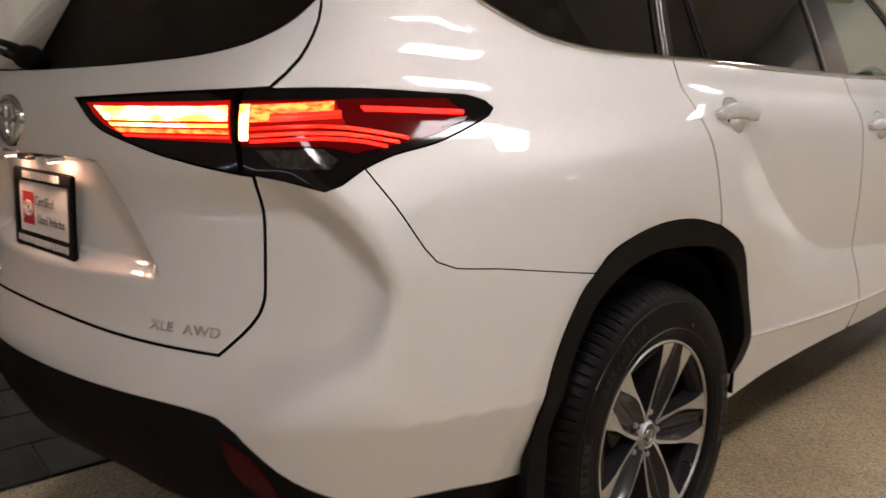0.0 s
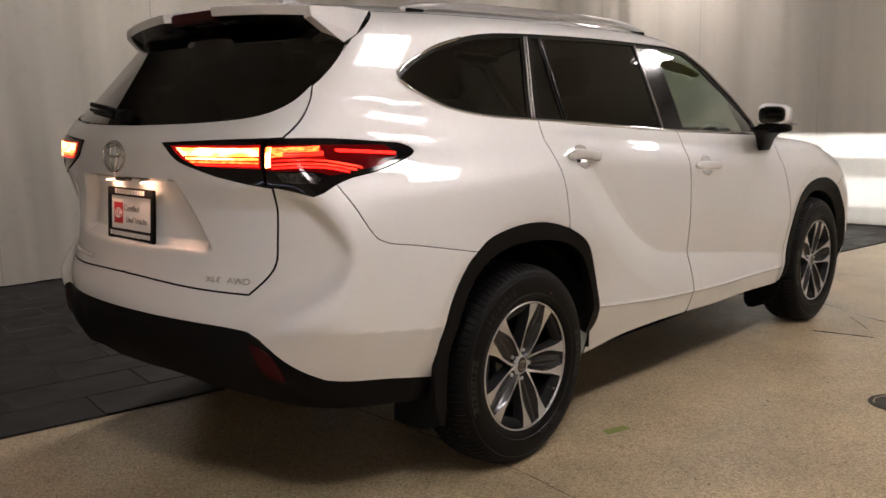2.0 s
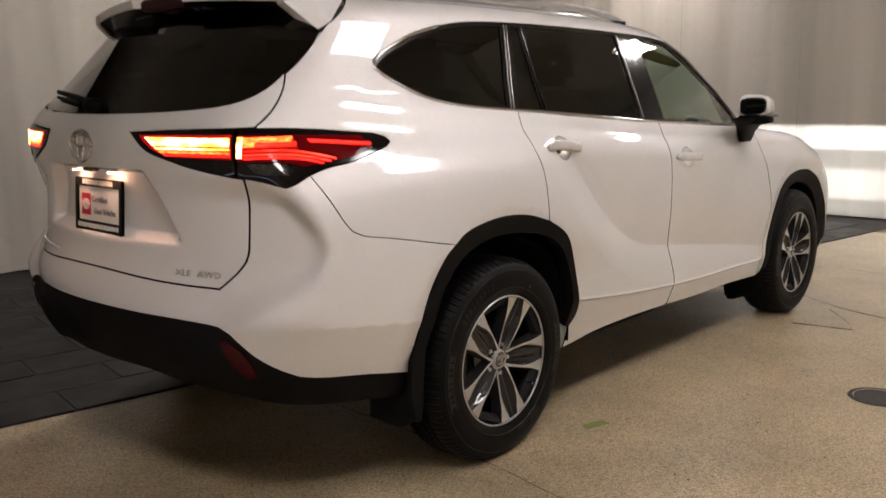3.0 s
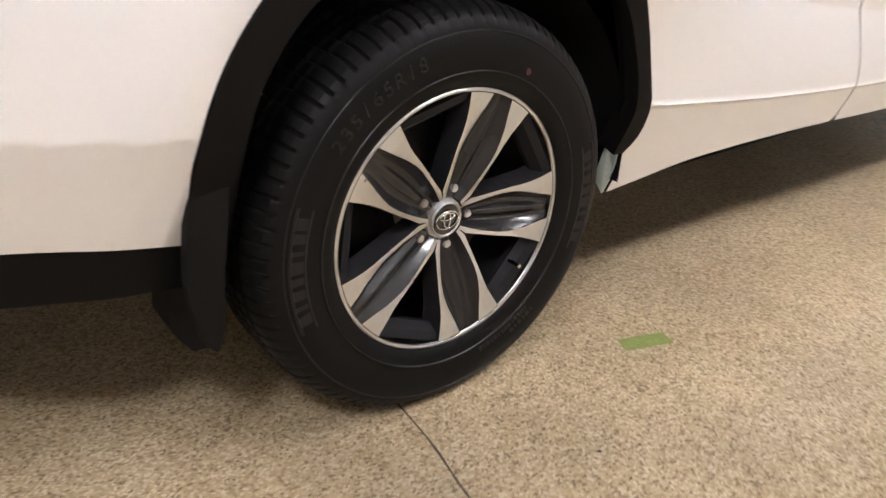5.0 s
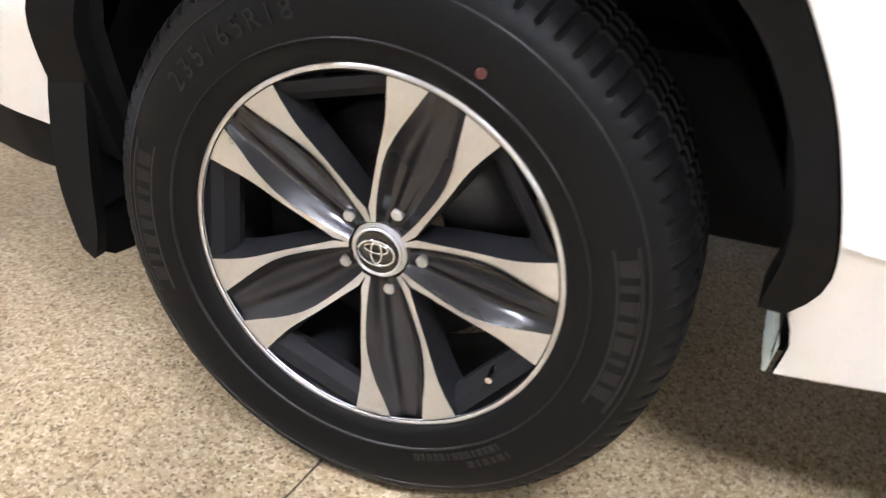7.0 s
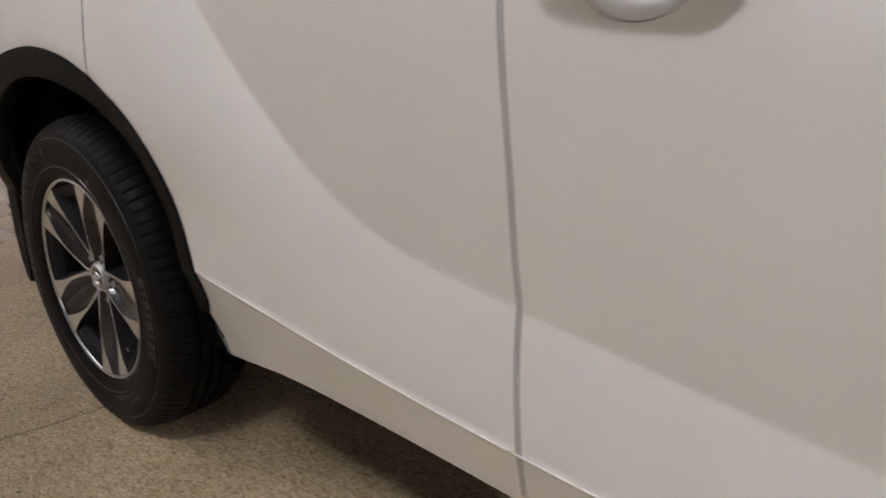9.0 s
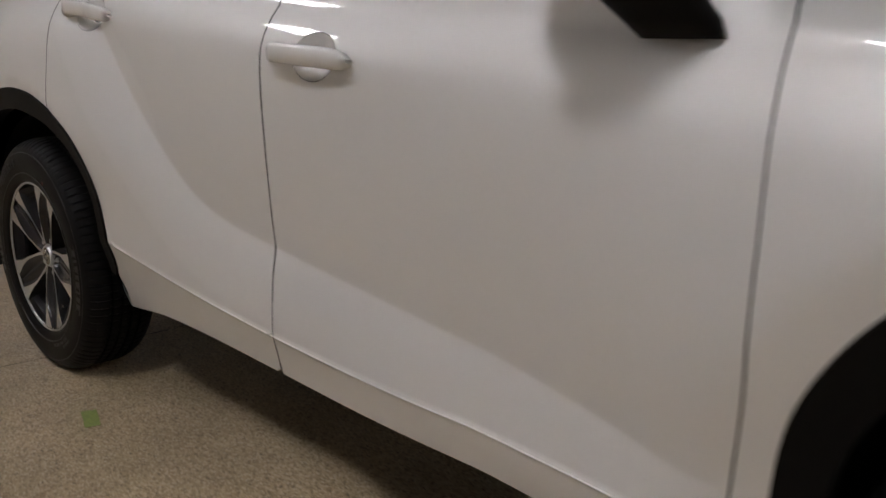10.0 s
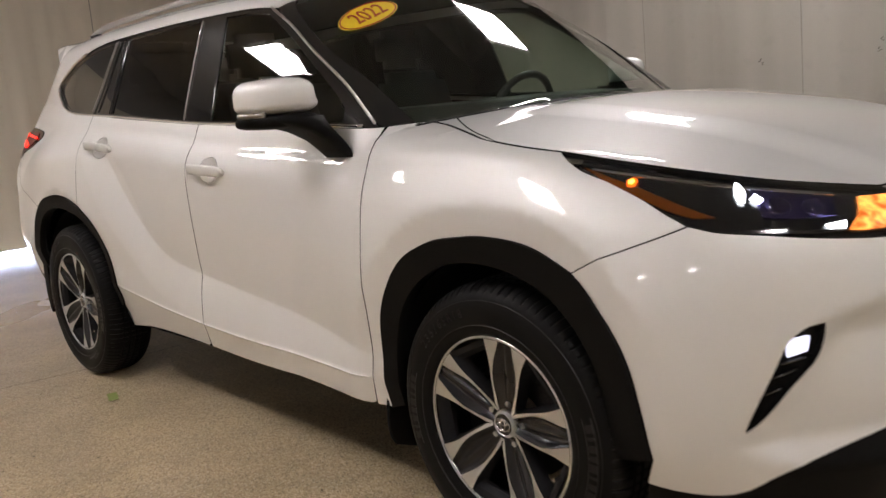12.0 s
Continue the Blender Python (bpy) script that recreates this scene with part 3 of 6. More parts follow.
# ---- room ----
def room():
    """Floor, dark tiled strip, ceiling and the curtains that close the bay."""
    x0, x1, y0, y1, h = -4.75, 7.2, -11.0, 4.05, 3.5
    bm = bmesh.new()
    box(bm, x0 - 0.6, x1 + 0.6, y0 - 0.6, y1 + 4.6, -0.2, 0.0)
    tagged(part("floor", bm, FLOOR), "beige speckled sealed floor with damp patches", "floor", kind="structure")
    for k, line_ in enumerate(([(-0.03, 0.6), (-0.05, -0.4), (-0.09, -0.95), (-0.13, -1.17), (-0.155, -1.33), (-0.18, -1.53), (-0.26, -2.4), (-0.30, -3.4), (-0.38, -5.0)], [(4.4, -0.35), (4.37, -1.5), (4.42, -3.0), (4.40, -5.0)])):
        q = smooth_line(line_, 0.02)
        verts, faces = [], []
        for i, (x, y) in enumerate(q):
            w = 0.0022 + 0.0012 * noise.noise(Vector((i * 0.3, k, 0)))
            x += 0.004 * noise.noise(Vector((i * 0.15, k, 4)))
            verts += [(x - w, y, 0.0012), (x + w, y, 0.0012)]
        for i in range(len(q) - 1):
            faces.append((2 * i, 2 * i + 1, 2 * i + 3, 2 * i + 2))
        mesh_object("floor_joint", verts, faces, JOINT, bpy.data.objects["floor"], "thin dark joint in the floor")
    bm = bmesh.new()
    box(bm, x0 - 0.6, x1 + 0.6, y0 - 0.6, y1 + 4.6, h, h + 0.15)
    tagged(part("ceiling", bm, CEILING), "plain grey ceiling above the bay", "ceiling", kind="structure")
    for name, a, b in (("wall_north", (x0 - 0.5, y1 + 4.45), (x1 + 0.5, y1 + 4.6)), ("wall_south", (x0 - 0.5, y0 - 0.6), (x1 + 0.5, y0 - 0.45)),
                       ("wall_east", (x1 + 0.35, y0 - 0.6), (x1 + 0.5, y1 + 4.6)), ("wall_west", (x0 - 0.5, y0 - 0.6), (x0 - 0.35, y1 + 4.6))):
        bm = bmesh.new()
        box(bm, a[0], b[0], a[1], b[1], 0.0, h)
        # The south wall is out of view, added to bounce light onto the flank.
        south = name == "wall_south"
        tagged(part(name, bm, BOUNCE_WALL if south else CEILING), "unseen pale wall added to bounce light onto the car" if south else "plain wall behind the hanging curtain", "wall", kind="structure")
    # The rear curtain takes the copy with light in its colour.
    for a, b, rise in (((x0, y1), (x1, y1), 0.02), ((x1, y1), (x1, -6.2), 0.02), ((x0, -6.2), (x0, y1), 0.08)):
        curtain(a, b, rise, h - 0.65, LIT_CURTAIN if b[0] == a[0] == x0 else CURTAIN)


def daylight_gap(x, y0, y1):
    """The lit gap below the rear curtain, where a bright daylit hall lies beyond."""
    bm = bmesh.new()
    box(bm, x - 0.02, x, y0, y1, 0.0, 0.8)
    tagged(part("window_1", bm, BLUE_GLOW), "bright daylight showing under the rear curtain", "daylight gap", kind="structure")


def curtain(a, b, low, high, cloth):
    """A hanging canvas with soft folds of uneven depth."""
    a, b = Vector((*a, 0)), Vector((*b, 0))
    d = (b - a).normalized()
    out = Vector((-d.y, d.x, 0))
    span, cols, rows = (b - a).length, int((b - a).length / 0.035), 14
    verts, faces = [], []
    for j in range(rows + 1):
        t = j / rows
        z = low + (high - low) * t
        for i in range(cols + 1):
            s = span * i / cols
            big = noise.noise(Vector((s * 0.9 + a.x * 3 + a.y, 0.15 * z, 1.7)))
            fold = noise.noise(Vector((s * 3.2 + a.y * 2, 0.35 * z, 5.1))) * 0.6 + noise.noise(Vector((s * 8 + 0.3 * z, 0.6 * z, 9.0))) * 0.30
            depth = 0.10 * big + 0.075 * fold * (1.15 - 0.3 * t)
            p = a + d * s + out * depth
            verts.append((p.x, p.y, z + 0.006 * noise.noise(Vector((s * 4, 0, 3)))))
    for j in range(rows):
        for i in range(cols):
            k = j * (cols + 1) + i
            faces.append((k, k + 1, k + cols + 2, k + cols + 1))
    ob = mesh_object("curtain", verts, faces, cloth)
    # sewn seams between the widths of cloth, on the face towards the car
    for i in range(18, cols, 39):
        line_ = [Vector(verts[j * (cols + 1) + i]) - out * 0.002 * (1 if out.dot(a - Vector((1.2, 0, 0))) > 0 else -1) for j in range(rows + 1)]
        seam_ = [v for p in line_ for v in (p - d * 0.004, p + d * 0.004)]
        mesh_object("seam", seam_, [(2 * j, 2 * j + 1, 2 * j + 3, 2 * j + 2) for j in range(rows)], SEAM_CLOTH, ob, "thin sewn seam")
    tagged(ob, "stained off-white canvas curtain hanging in folds to the floor", "curtain", "curtains round the bay")
    if abs(d.x) > 0.5:
        # scribbled dirt marks, on the face towards the car
        rng = random.Random(2)
        for cx, cz, size in ((1.04, 1.245, 0.045), (1.89, 1.26, 0.03), (1.91, 1.33, 0.025), (-1.6, 1.1, 0.03)):
            for k in range(4):
                lean = rng.uniform(0.25, 0.5)
                at = Vector((cx + rng.uniform(-0.4, 0.4) * size, 0, cz + (k - 1.5) * 0.3 * size))
                reach = size * rng.uniform(0.25, 0.6)
                pts = [at + Vector((reach * (u - 0.5), 0, reach * lean * (u - 0.5) + 0.08 * size * math.sin(5 * u + k))) for u in (0.0, 0.33, 0.66, 1.0)]
                rows_ = []
                for q in smooth_line([tuple(p) for p in pts], 0.01):
                    s = (q[0] - a.x) / d.x
                    big = noise.noise(Vector((s * 0.9 + a.x * 3 + a.y, 0.15 * q[2], 1.7)))
                    fold = noise.noise(Vector((s * 3.2 + a.y * 2, 0.35 * q[2], 5.1))) * 0.6 + noise.noise(Vector((s * 8 + 0.3 * q[2], 0.6 * q[2], 9.0))) * 0.30
                    rows_.append((q[0], a.y + out.y * (0.10 * big + 0.075 * fold * (1.15 - 0.3 * (q[2] - low) / (high - low))) - 0.004, q[2]))
                tube("dirt_mark", rows_, 0.0022, JOINT, ob, "dark scribbled dirt mark", sides=4)
    return ob


def tiled_strip():
    """Dark slate tiles beyond a slanting edge, laid in running bond."""
    ang = math.atan2(-1.25, 7.9)
    c, s = math.cos(ang), math.sin(ang)
    org = Vector((-1.2, 0.80, 0.0))
    base = [org + Vector((c * u - s * v, s * u + c * v, 0)) for u, v in ((-3.7, 0), (8.9, 0), (8.9, 4.6), (-3.7, 3.4))]
    bm = bmesh.new()
    lo = [bm.verts.new((p.x, p.y, 0.001)) for p in base]
    hi = [bm.verts.new((p.x, p.y, 0.004)) for p in base]
    bm.faces.new(hi)
    for i in range(4):
        bm.faces.new((lo[i], lo[(i + 1) % 4], hi[(i + 1) % 4], hi[i]))
    strip = tagged(part("tiled_floor", bm, GROUT), "dark slate floor tiles with narrow joints beside the speckled floor", "floor tiles", kind="structure")
    me = bpy.data.meshes.new("tile")
    bm = bmesh.new()
    box(bm, -0.302, 0.302, -0.152, 0.152, 0.0, 0.006)
    bmesh.ops.bevel(bm, geom=[e for e in bm.edges if e.calc_face_angle(0) > 0.5 and min(v.co.z for v in e.verts) > 0.003], offset=0.003, segments=1, affect="EDGES")
    bm.to_mesh(me)
    bm.free()
    me.materials.append(TILE)
    rng = random.Random(4)
    for j in range(11):
        for i in range(19):
            u, v = -3.6 + 0.612 * i + (0.306 if j % 2 else 0.0), 0.155 + 0.312 * j
            x, y = org.x + c * u - s * v, org.y + s * u + c * v
            if -4.6 < x < 7.05 and y < 3.9:
                t = new("tile", me)
                t.parent = strip
                t.matrix_basis = pose(x, y, 0.003 + rng.uniform(0, 0.0015), rng.uniform(-0.1, 0.1), rng.uniform(-0.1, 0.1), math.degrees(ang))


def ceiling_light(x, y, z=3.49, long=0.6, wide=0.6):
    thing = tagged(new("ceiling_light"), "flat lit ceiling panel in a thin white frame", "ceiling light", "ceiling panels")
    thing.location = (x, y, z)
    bm = bmesh.new()
    box(bm, -long / 2, long / 2, -wide / 2, wide / 2, -0.03, -0.02)
    part("diffuser", bm, PANEL_GLOW, thing, "glowing white diffuser")
    bm = bmesh.new()
    for s in (-1, 1):
        box(bm, -long / 2 - 0.02, long / 2 + 0.02, s * (wide / 2 + 0.011) - 0.01, s * (wide / 2 + 0.011) + 0.01, -0.035, 0.0)
        box(bm, s * (long / 2 + 0.011) - 0.01, s * (long / 2 + 0.011) + 0.01, -wide / 2, wide / 2, -0.035, 0.0)
    part("frame", bm, WHITE_CARD, thing)
    return thing


room()
daylight_gap(-4.98, -1.1, 1.0)
# The three at y -9.6 are unseen, added to brighten south wall and flank.
for lx, ly in ((-2.2, -2.75), (1.42, -2.78), (5.8, -2.0), (1.1, 2.3), (6.3, 2.3), (-1.5, -9.6), (3.0, -9.6), (6.6, -9.6)):
    ceiling_light(lx, ly)

# ---- car ----
car = tagged(new("car"), "white pearl mid-size SUV with black lower cladding and lit lamps", "car")

REAR_ARCH = [(-0.458, 0.43), (-0.457, 0.575), (-0.413, 0.697), (-0.338, 0.798), (-0.215, 0.876), (-0.05, 0.902), (0.11, 0.893), (0.245, 0.858), (0.372, 0.785), (0.448, 0.665), (0.489, 0.54), (0.500, 0.458), (0.487, 0.420), (0.469, 0.398), (0.478, 0.372), (0.482, 0.346), (0.474, 0.294)]
REAR_ARCH_IN = [(-0.395, 0.40), (-0.393, 0.547), (-0.360, 0.66), (-0.280, 0.766), (-0.168, 0.82), (-0.04, 0.838), (0.09, 0.83), (0.239, 0.80), (0.357, 0.728), (0.427, 0.614), (0.452, 0.5), (0.44, 0.40)]
FRONT_ARCH = [(2.395, 0.320), (2.400, 0.46), (2.430, 0.63), (2.522, 0.772), (2.645, 0.838), (2.75, 0.858), (2.86, 0.866), (3.00, 0.852), (3.125, 0.80), (3.195, 0.728), (3.244, 0.628), (3.265, 0.52), (3.28, 0.40)]
FRONT_ARCH_IN = [(2.455, 0.34), (2.468, 0.50), (2.51, 0.63), (2.58, 0.715), (2.67, 0.77), (2.76, 0.792), (2.86, 0.792), (2.96, 0.772), (3.05, 0.73), (3.125, 0.66), (3.175, 0.57), (3.20, 0.46), (3.21, 0.37)]
REAR_GAP = [(0.236, 1.264), (0.224, 1.205), (0.227, 1.12), (0.243, 1.012), (0.245, 0.858)]
DOOR_GAP = [(1.285, 1.188), (1.284, 1.12), (1.276, 1.045), (1.277, 0.96), (1.283, 0.80), (1.283, 0.62), (1.300, 0.47), (1.300, 0.42), (1.288, 0.346)]
FENDER_GAP = [(2.320, 1.139), (2.347, 1.08), (2.350, 1.02), (2.358, 0.94), (2.367, 0.80), (2.368, 0.65), (2.352, 0.50), (2.343, 0.40), (2.330, 0.325)]
WINDOW_LOW = [(0.236, 1.264), (-0.04, 1.284), (-0.20, 1.31), (-0.295, 1.346), (-0.385, 1.392)]
WINDOW_TIP = [(-0.385, 1.392), (-0.408, 1.412), (-0.405, 1.435), (-0.385, 1.45)]
WINDOW_TOP = [(-0.385, 1.45), (-0.348, 1.47), (-0.213, 1.526), (-0.06, 1.565), (0.10, 1.588), (0.36, 1.598), (0.82, 1.60), (1.24, 1.594), (1.50, 1.585), (1.66, 1.566)]
PILLAR_LINE = [(1.66, 1.566), (1.78, 1.495), (1.93, 1.40), (2.12, 1.28), (2.312, 1.137)]
GATE_LINE = [(-0.41, 1.645), (-0.528, 1.558), (-0.672, 1.485), (-0.812, 1.392)]
GATE_LINE_LOW = [(-0.812, 1.392), (-0.814, 1.349), (-0.838, 1.282), (-0.872, 1.234)]
LAMP_TOP = [(-0.872, 1.234), (-0.80, 1.232), (-0.684, 1.224), (-0.50, 1.208)]
LAMP_TIP = [(-0.50, 1.208), (-0.462, 1.195), (-0.451, 1.18), (-0.47, 1.168)]
LAMP_LOW = [(-0.47, 1.168), (-0.526, 1.151), (-0.614, 1.127), (-0.70, 1.113), (-0.746, 1.096)]
LAMP_CORNER = [(-0.746, 1.096), (-0.777, 1.073), (-0.797, 1.064)]
LAMP_UNDER = [(-0.797, 1.064), (-0.848, 1.08), (-0.893, 1.089)]
BUMPER_SEAM = [(-0.746, 1.096), (-0.71, 1.032), (-0.673, 0.953), (-0.655, 0.925), (-0.625, 0.907), (-0.511, 0.882), (-0.284, 0.836)]
GATE_SIDE = [(-0.893, 1.089), (-0.898, 0.919), (-0.902, 0.855), (-0.922, 0.812), (-0.972, 0.752)]
GATE_LOW = [(-0.972, 0.752), (-1.171, 0.758), (-1.40, 0.769), (-1.55, 0.772)]
WHITE_LOW = [(-1.55, 0.662), (-1.37, 0.66), (-1.1, 0.653), (-0.964, 0.644)]
WHITE_LOW_2 = [(-0.964, 0.644), (-0.929, 0.628), (-0.872, 0.566), (-0.803, 0.512), (-0.757, 0.492), (-0.609, 0.465), (-0.458, 0.43)]
HOOD_EDGE = [(2.352, 1.142), (2.50, 1.130), (2.652, 1.112), (2.799, 1.090), (2.90, 1.076), (3.02, 1.061)]
LIGHT_LOW = [(3.02, 1.061), (3.10, 1.022), (3.184, 0.994), (3.259, 0.96), (3.312, 0.927), (3.343, 0.907)]
LIGHT_UNDER = [(3.343, 0.907), (3.381, 0.895), (3.452, 0.885), (3.529, 0.872), (3.616, 0.861), (3.68, 0.862)]
FRONT_SEAM = [(3.343, 0.907), (3.253, 0.864), (3.125, 0.80)]
LIGHT_TOP = [(3.70, 0.946), (3.618, 0.962), (3.536, 0.976), (3.378, 1.004), (3.186, 1.034), (3.02, 1.061)]
SILL_LINE = np.linspace(0.45, 2.4, 110)
SILL_CREASE = [np.stack([SX + 0.9 * d, SZ + 0.6 * d], 1) for d in (-0.014, -0.005, 0.0, 0.005, 0.014)] + [np.stack([SILL_LINE, rocker(SILL_LINE) + d], 1) for d in (-0.012, -0.006, -0.0025, 0.0, 0.0025, 0.006, 0.012)]


def between(edge, a, b):
    """The stretch of an outline from one of its points to another."""
    return edge[a : b + 1] if a <= b else edge[b : a + 1][::-1]


def rev(edge):
    return edge[::-1]


def rear_flap(m):
    """The flap behind the rear wheel: an outer flange that follows the arch and a panel across the wheel's track."""
    bm = bmesh.new()
    edge_ = smooth_line([(-0.436, 0.585), (-0.462, 0.52), (-0.474, 0.44), (-0.476, 0.363), (-0.456, 0.272), (-0.438, 0.258), (-0.425, 0.30), (-0.418, 0.40), (-0.400, 0.56), (-0.402, 0.60), (-0.436, 0.585)], 0.02)
    rings = [[bm.verts.new((x, y * m, z)) for x, z in edge_] for y in (-0.932, -0.912)]
    n = len(edge_)
    for k in range(n):
        bm.faces.new((rings[0][k], rings[0][(k + 1) % n], rings[1][(k + 1) % n], rings[1][k]))
    bm.faces.new(rings[0])
    bm.faces.new(rings[1][::-1])
    low = smooth_line([(-0.928, 0.27), (-0.88, 0.238), (-0.80, 0.228), (-0.71, 0.235)], 0.03)
    for back in (0, 1):
        x = -0.447 - 0.012 * back
        ring = [bm.verts.new((x, y * m, z)) for y, z in low] + [bm.verts.new((x + 0.02, -0.71 * m, 0.58)), bm.verts.new((x + 0.02, -0.928 * m, 0.58))]
        bm.faces.new(ring)
        if back:
            for k in range(len(ring)):
                bm.faces.new((first[k], first[(k + 1) % len(ring)], ring[(k + 1) % len(ring)], ring[k]))
        first = ring
    part("mud_flap", bm, MUD, car, "thin black rubber mud flap")


def mud_flap(x, top, x_low, outline_, m):
    """A thin moulded flap behind a wheel, curving back towards its tip."""
    q = smooth_line(outline_, 0.03)
    bm = bmesh.new()
    rings = []
    for d, shrink in ((0.0, 0.97), (-0.006, 1.0), (-0.014, 0.95)):
        mid = q.mean(0)
        ring = []
        for y, z in q:
            yy, zz = mid[0] + (y - mid[0]) * shrink, mid[1] + (z - mid[1]) * shrink
            t = (top - zz) / (top - q[:, 1].min())
            ring.append(bm.verts.new((x + (x_low - x) * t**1.4 + d - 0.035 * max(0.0, -0.84 - yy) / 0.1, yy * m, zz)))
        rings.append(ring)
    n = len(q)
    for r0, r1 in zip(rings, rings[1:]):
        for k in range(n):
            bm.faces.new((r0[k], r0[(k + 1) % n], r1[(k + 1) % n], r1[k]))
    bm.faces.new(rings[0])
    bm.faces.new(rings[-1][::-1])
    part("mud_flap", bm, MUD, car, "thin black rubber mud flap")


def body_panels(flip):
    """The painted panels of one flank, its glass, trim and lamps."""
    kw = dict(flip=flip)
    bottom_rear = [(0.474, 0.294), (0.582, 0.309), (0.72, 0.326), (0.90, 0.334), (1.10, 0.336), (1.288, 0.332)]
    bottom_front = [(1.288, 0.332), (1.7, 0.317), (2.330, 0.318)]
    door = sheet("front_door", skin, loop(DOOR_GAP, bottom_front, rev(FENDER_GAP), [(2.320, 1.139), (2.0, 1.152), (1.6, 1.173), (1.285, 1.188)]), PAINT, car, "white front door", gap=0.0024, holes=(cup_outline(*FRONT_HANDLE),), creases=SILL_CREASE, grid=0.016, **kw)
    back = sheet("rear_door", skin, loop(REAR_GAP, between(REAR_ARCH, 7, 13), between(REAR_ARCH, 13, 16), bottom_rear, rev(DOOR_GAP), [(1.285, 1.188), (0.9, 1.214), (0.5, 1.243), (0.236, 1.264)]), PAINT, car, "white rear door", gap=0.0022, holes=(cup_outline(*REAR_HANDLE),), creases=SILL_CREASE, grid=0.016, **kw)
    sheet("front_fender", skin, loop(FENDER_GAP, [(2.330, 0.318), (2.395, 0.320)], between(FRONT_ARCH, 0, 8), rev(FRONT_SEAM), rev(LIGHT_LOW), rev(HOOD_EDGE), [(2.352, 1.142), (2.320, 1.139)]), PAINT, car, "white front wing", gap=0.0016, grid=0.018, **kw)
    cant = [(1.66, 1.566), (1.70, 1.60), (1.64, 1.622), (1.2, 1.645), (0.3, 1.655), (-0.2, 1.65), (-0.41, 1.645)]
    sheet("quarter_panel", skin, loop(rev(REAR_GAP), WINDOW_LOW, WINDOW_TIP, WINDOW_TOP, cant[:3], cant[2:], GATE_LINE, GATE_LINE_LOW, LAMP_TOP, LAMP_TIP, LAMP_LOW, BUMPER_SEAM, [(-0.284, 0.836), *between(REAR_ARCH, 4, 7)]), PAINT, car, "white rear quarter and roof side", gap=0.0014, grid=0.018, **kw)
    # black arches, windows and their frames
    sheet("rear_arch_cladding", skin, loop(REAR_ARCH[:8], REAR_ARCH[7:14], [REAR_ARCH[13], REAR_ARCH_IN[-1]], rev(REAR_ARCH_IN), [REAR_ARCH_IN[0], REAR_ARCH[0]]), PLASTIC, car, "black plastic wheel arch", out=0.006, lip=0.05, gap=0.001, **kw)
    sheet("front_arch_cladding", skin, loop(FRONT_ARCH, [FRONT_ARCH[-1], FRONT_ARCH_IN[-1]], rev(FRONT_ARCH_IN), [FRONT_ARCH_IN[0], FRONT_ARCH[0]]), PLASTIC, car, "black plastic wheel arch", out=0.006, lip=0.05, gap=0.001, **kw)
    quarter = loop([(0.188, 1.280), (-0.04, 1.296), (-0.19, 1.322), (-0.28, 1.356), (-0.37, 1.402), (-0.39, 1.42), (-0.33, 1.462), (-0.20, 1.512), (-0.05, 1.55), (0.11, 1.572), (0.293, 1.581)], [(0.293, 1.581), (0.188, 1.280)])
    vent = loop([(0.262, 1.276), (0.360, 1.583)], [(0.360, 1.583), (0.404, 1.584)], [(0.404, 1.584), (0.405, 1.266)], [(0.405, 1.266), (0.262, 1.276)])
    rear_w = loop([(0.434, 1.264), (0.432, 1.585)], [(0.432, 1.585), (0.8, 1.587), (1.130, 1.583)], [(1.130, 1.583), (1.138, 1.45), (1.148, 1.214)], [(1.148, 1.214), (0.9, 1.232), (0.434, 1.264)])
    front_w = loop([(1.362, 1.200), (1.342, 1.42), (1.318, 1.577)], [(1.318, 1.577), (1.48, 1.571), (1.615, 1.556)], [(1.615, 1.556), (1.76, 1.474), (1.90, 1.385), (2.08, 1.268), (2.16, 1.205)], [(2.16, 1.205), (2.165, 1.162)], [(2.165, 1.162), (1.8, 1.178), (1.362, 1.200)])
    sheet("window_frame", skin, loop(WINDOW_LOW, WINDOW_TIP, WINDOW_TOP, PILLAR_LINE, [(2.312, 1.137), (2.0, 1.152), (1.6, 1.173), (1.293, 1.187)], [(1.293, 1.187), (0.9, 1.214), (0.5, 1.243), (0.236, 1.264)]), GLOSS_BLACK, car, "gloss black window surround", holes=(quarter, vent, rear_w, front_w), out=-0.004, lip=0.01, gap=0.001, **kw)
    for name, line_, mat_, owner in (("quarter_window", quarter, TINT, car), ("fixed_window", vent, TINT, back), ("window", rear_w, TINT, back), ("window", front_w, CLEAR, door)):
        sheet(name, skin, line_, mat_, owner, "dark tinted glass" if mat_ is TINT else "light green tinted glass", out=-0.009, lip=0, gap=-0.001, grid=0.04, **kw)
    # bright strip under the windows, and dark strips on the pillars
    m = -1 if flip else 1
    low = smooth_line([(2.26, 1.146), (1.6, 1.178), (1.293, 1.192), (0.9, 1.219), (0.5, 1.248), *WINDOW_LOW[:1]])
    low = np.vstack([low, smooth_line(WINDOW_LOW), smooth_line(WINDOW_TIP), smooth_line(WINDOW_TOP[:4])])
    p, n = skin(low[:, 0], low[:, 1], 0.001)
    tube("belt_moulding", p * (1, m, 1), 0.0065, CHROME, car, "bright chrome strip under the windows", sides=6)
    for a, b, mat_ in (((0.206, 1.274), (0.314, 1.587), STEEL), ((0.222, 1.273), (0.330, 1.588), STEEL), ((0.420, 1.262), (0.418, 1.587), GLOSS_BLACK), ((1.158, 1.209), (1.142, 1.584), STEEL)):
        q = smooth_line([a, b])
        p, n = skin(q[:, 0], q[:, 1], 0.0)
        tube("pillar_strip", p * (1, m, 1), 0.003, mat_, car, sides=6)
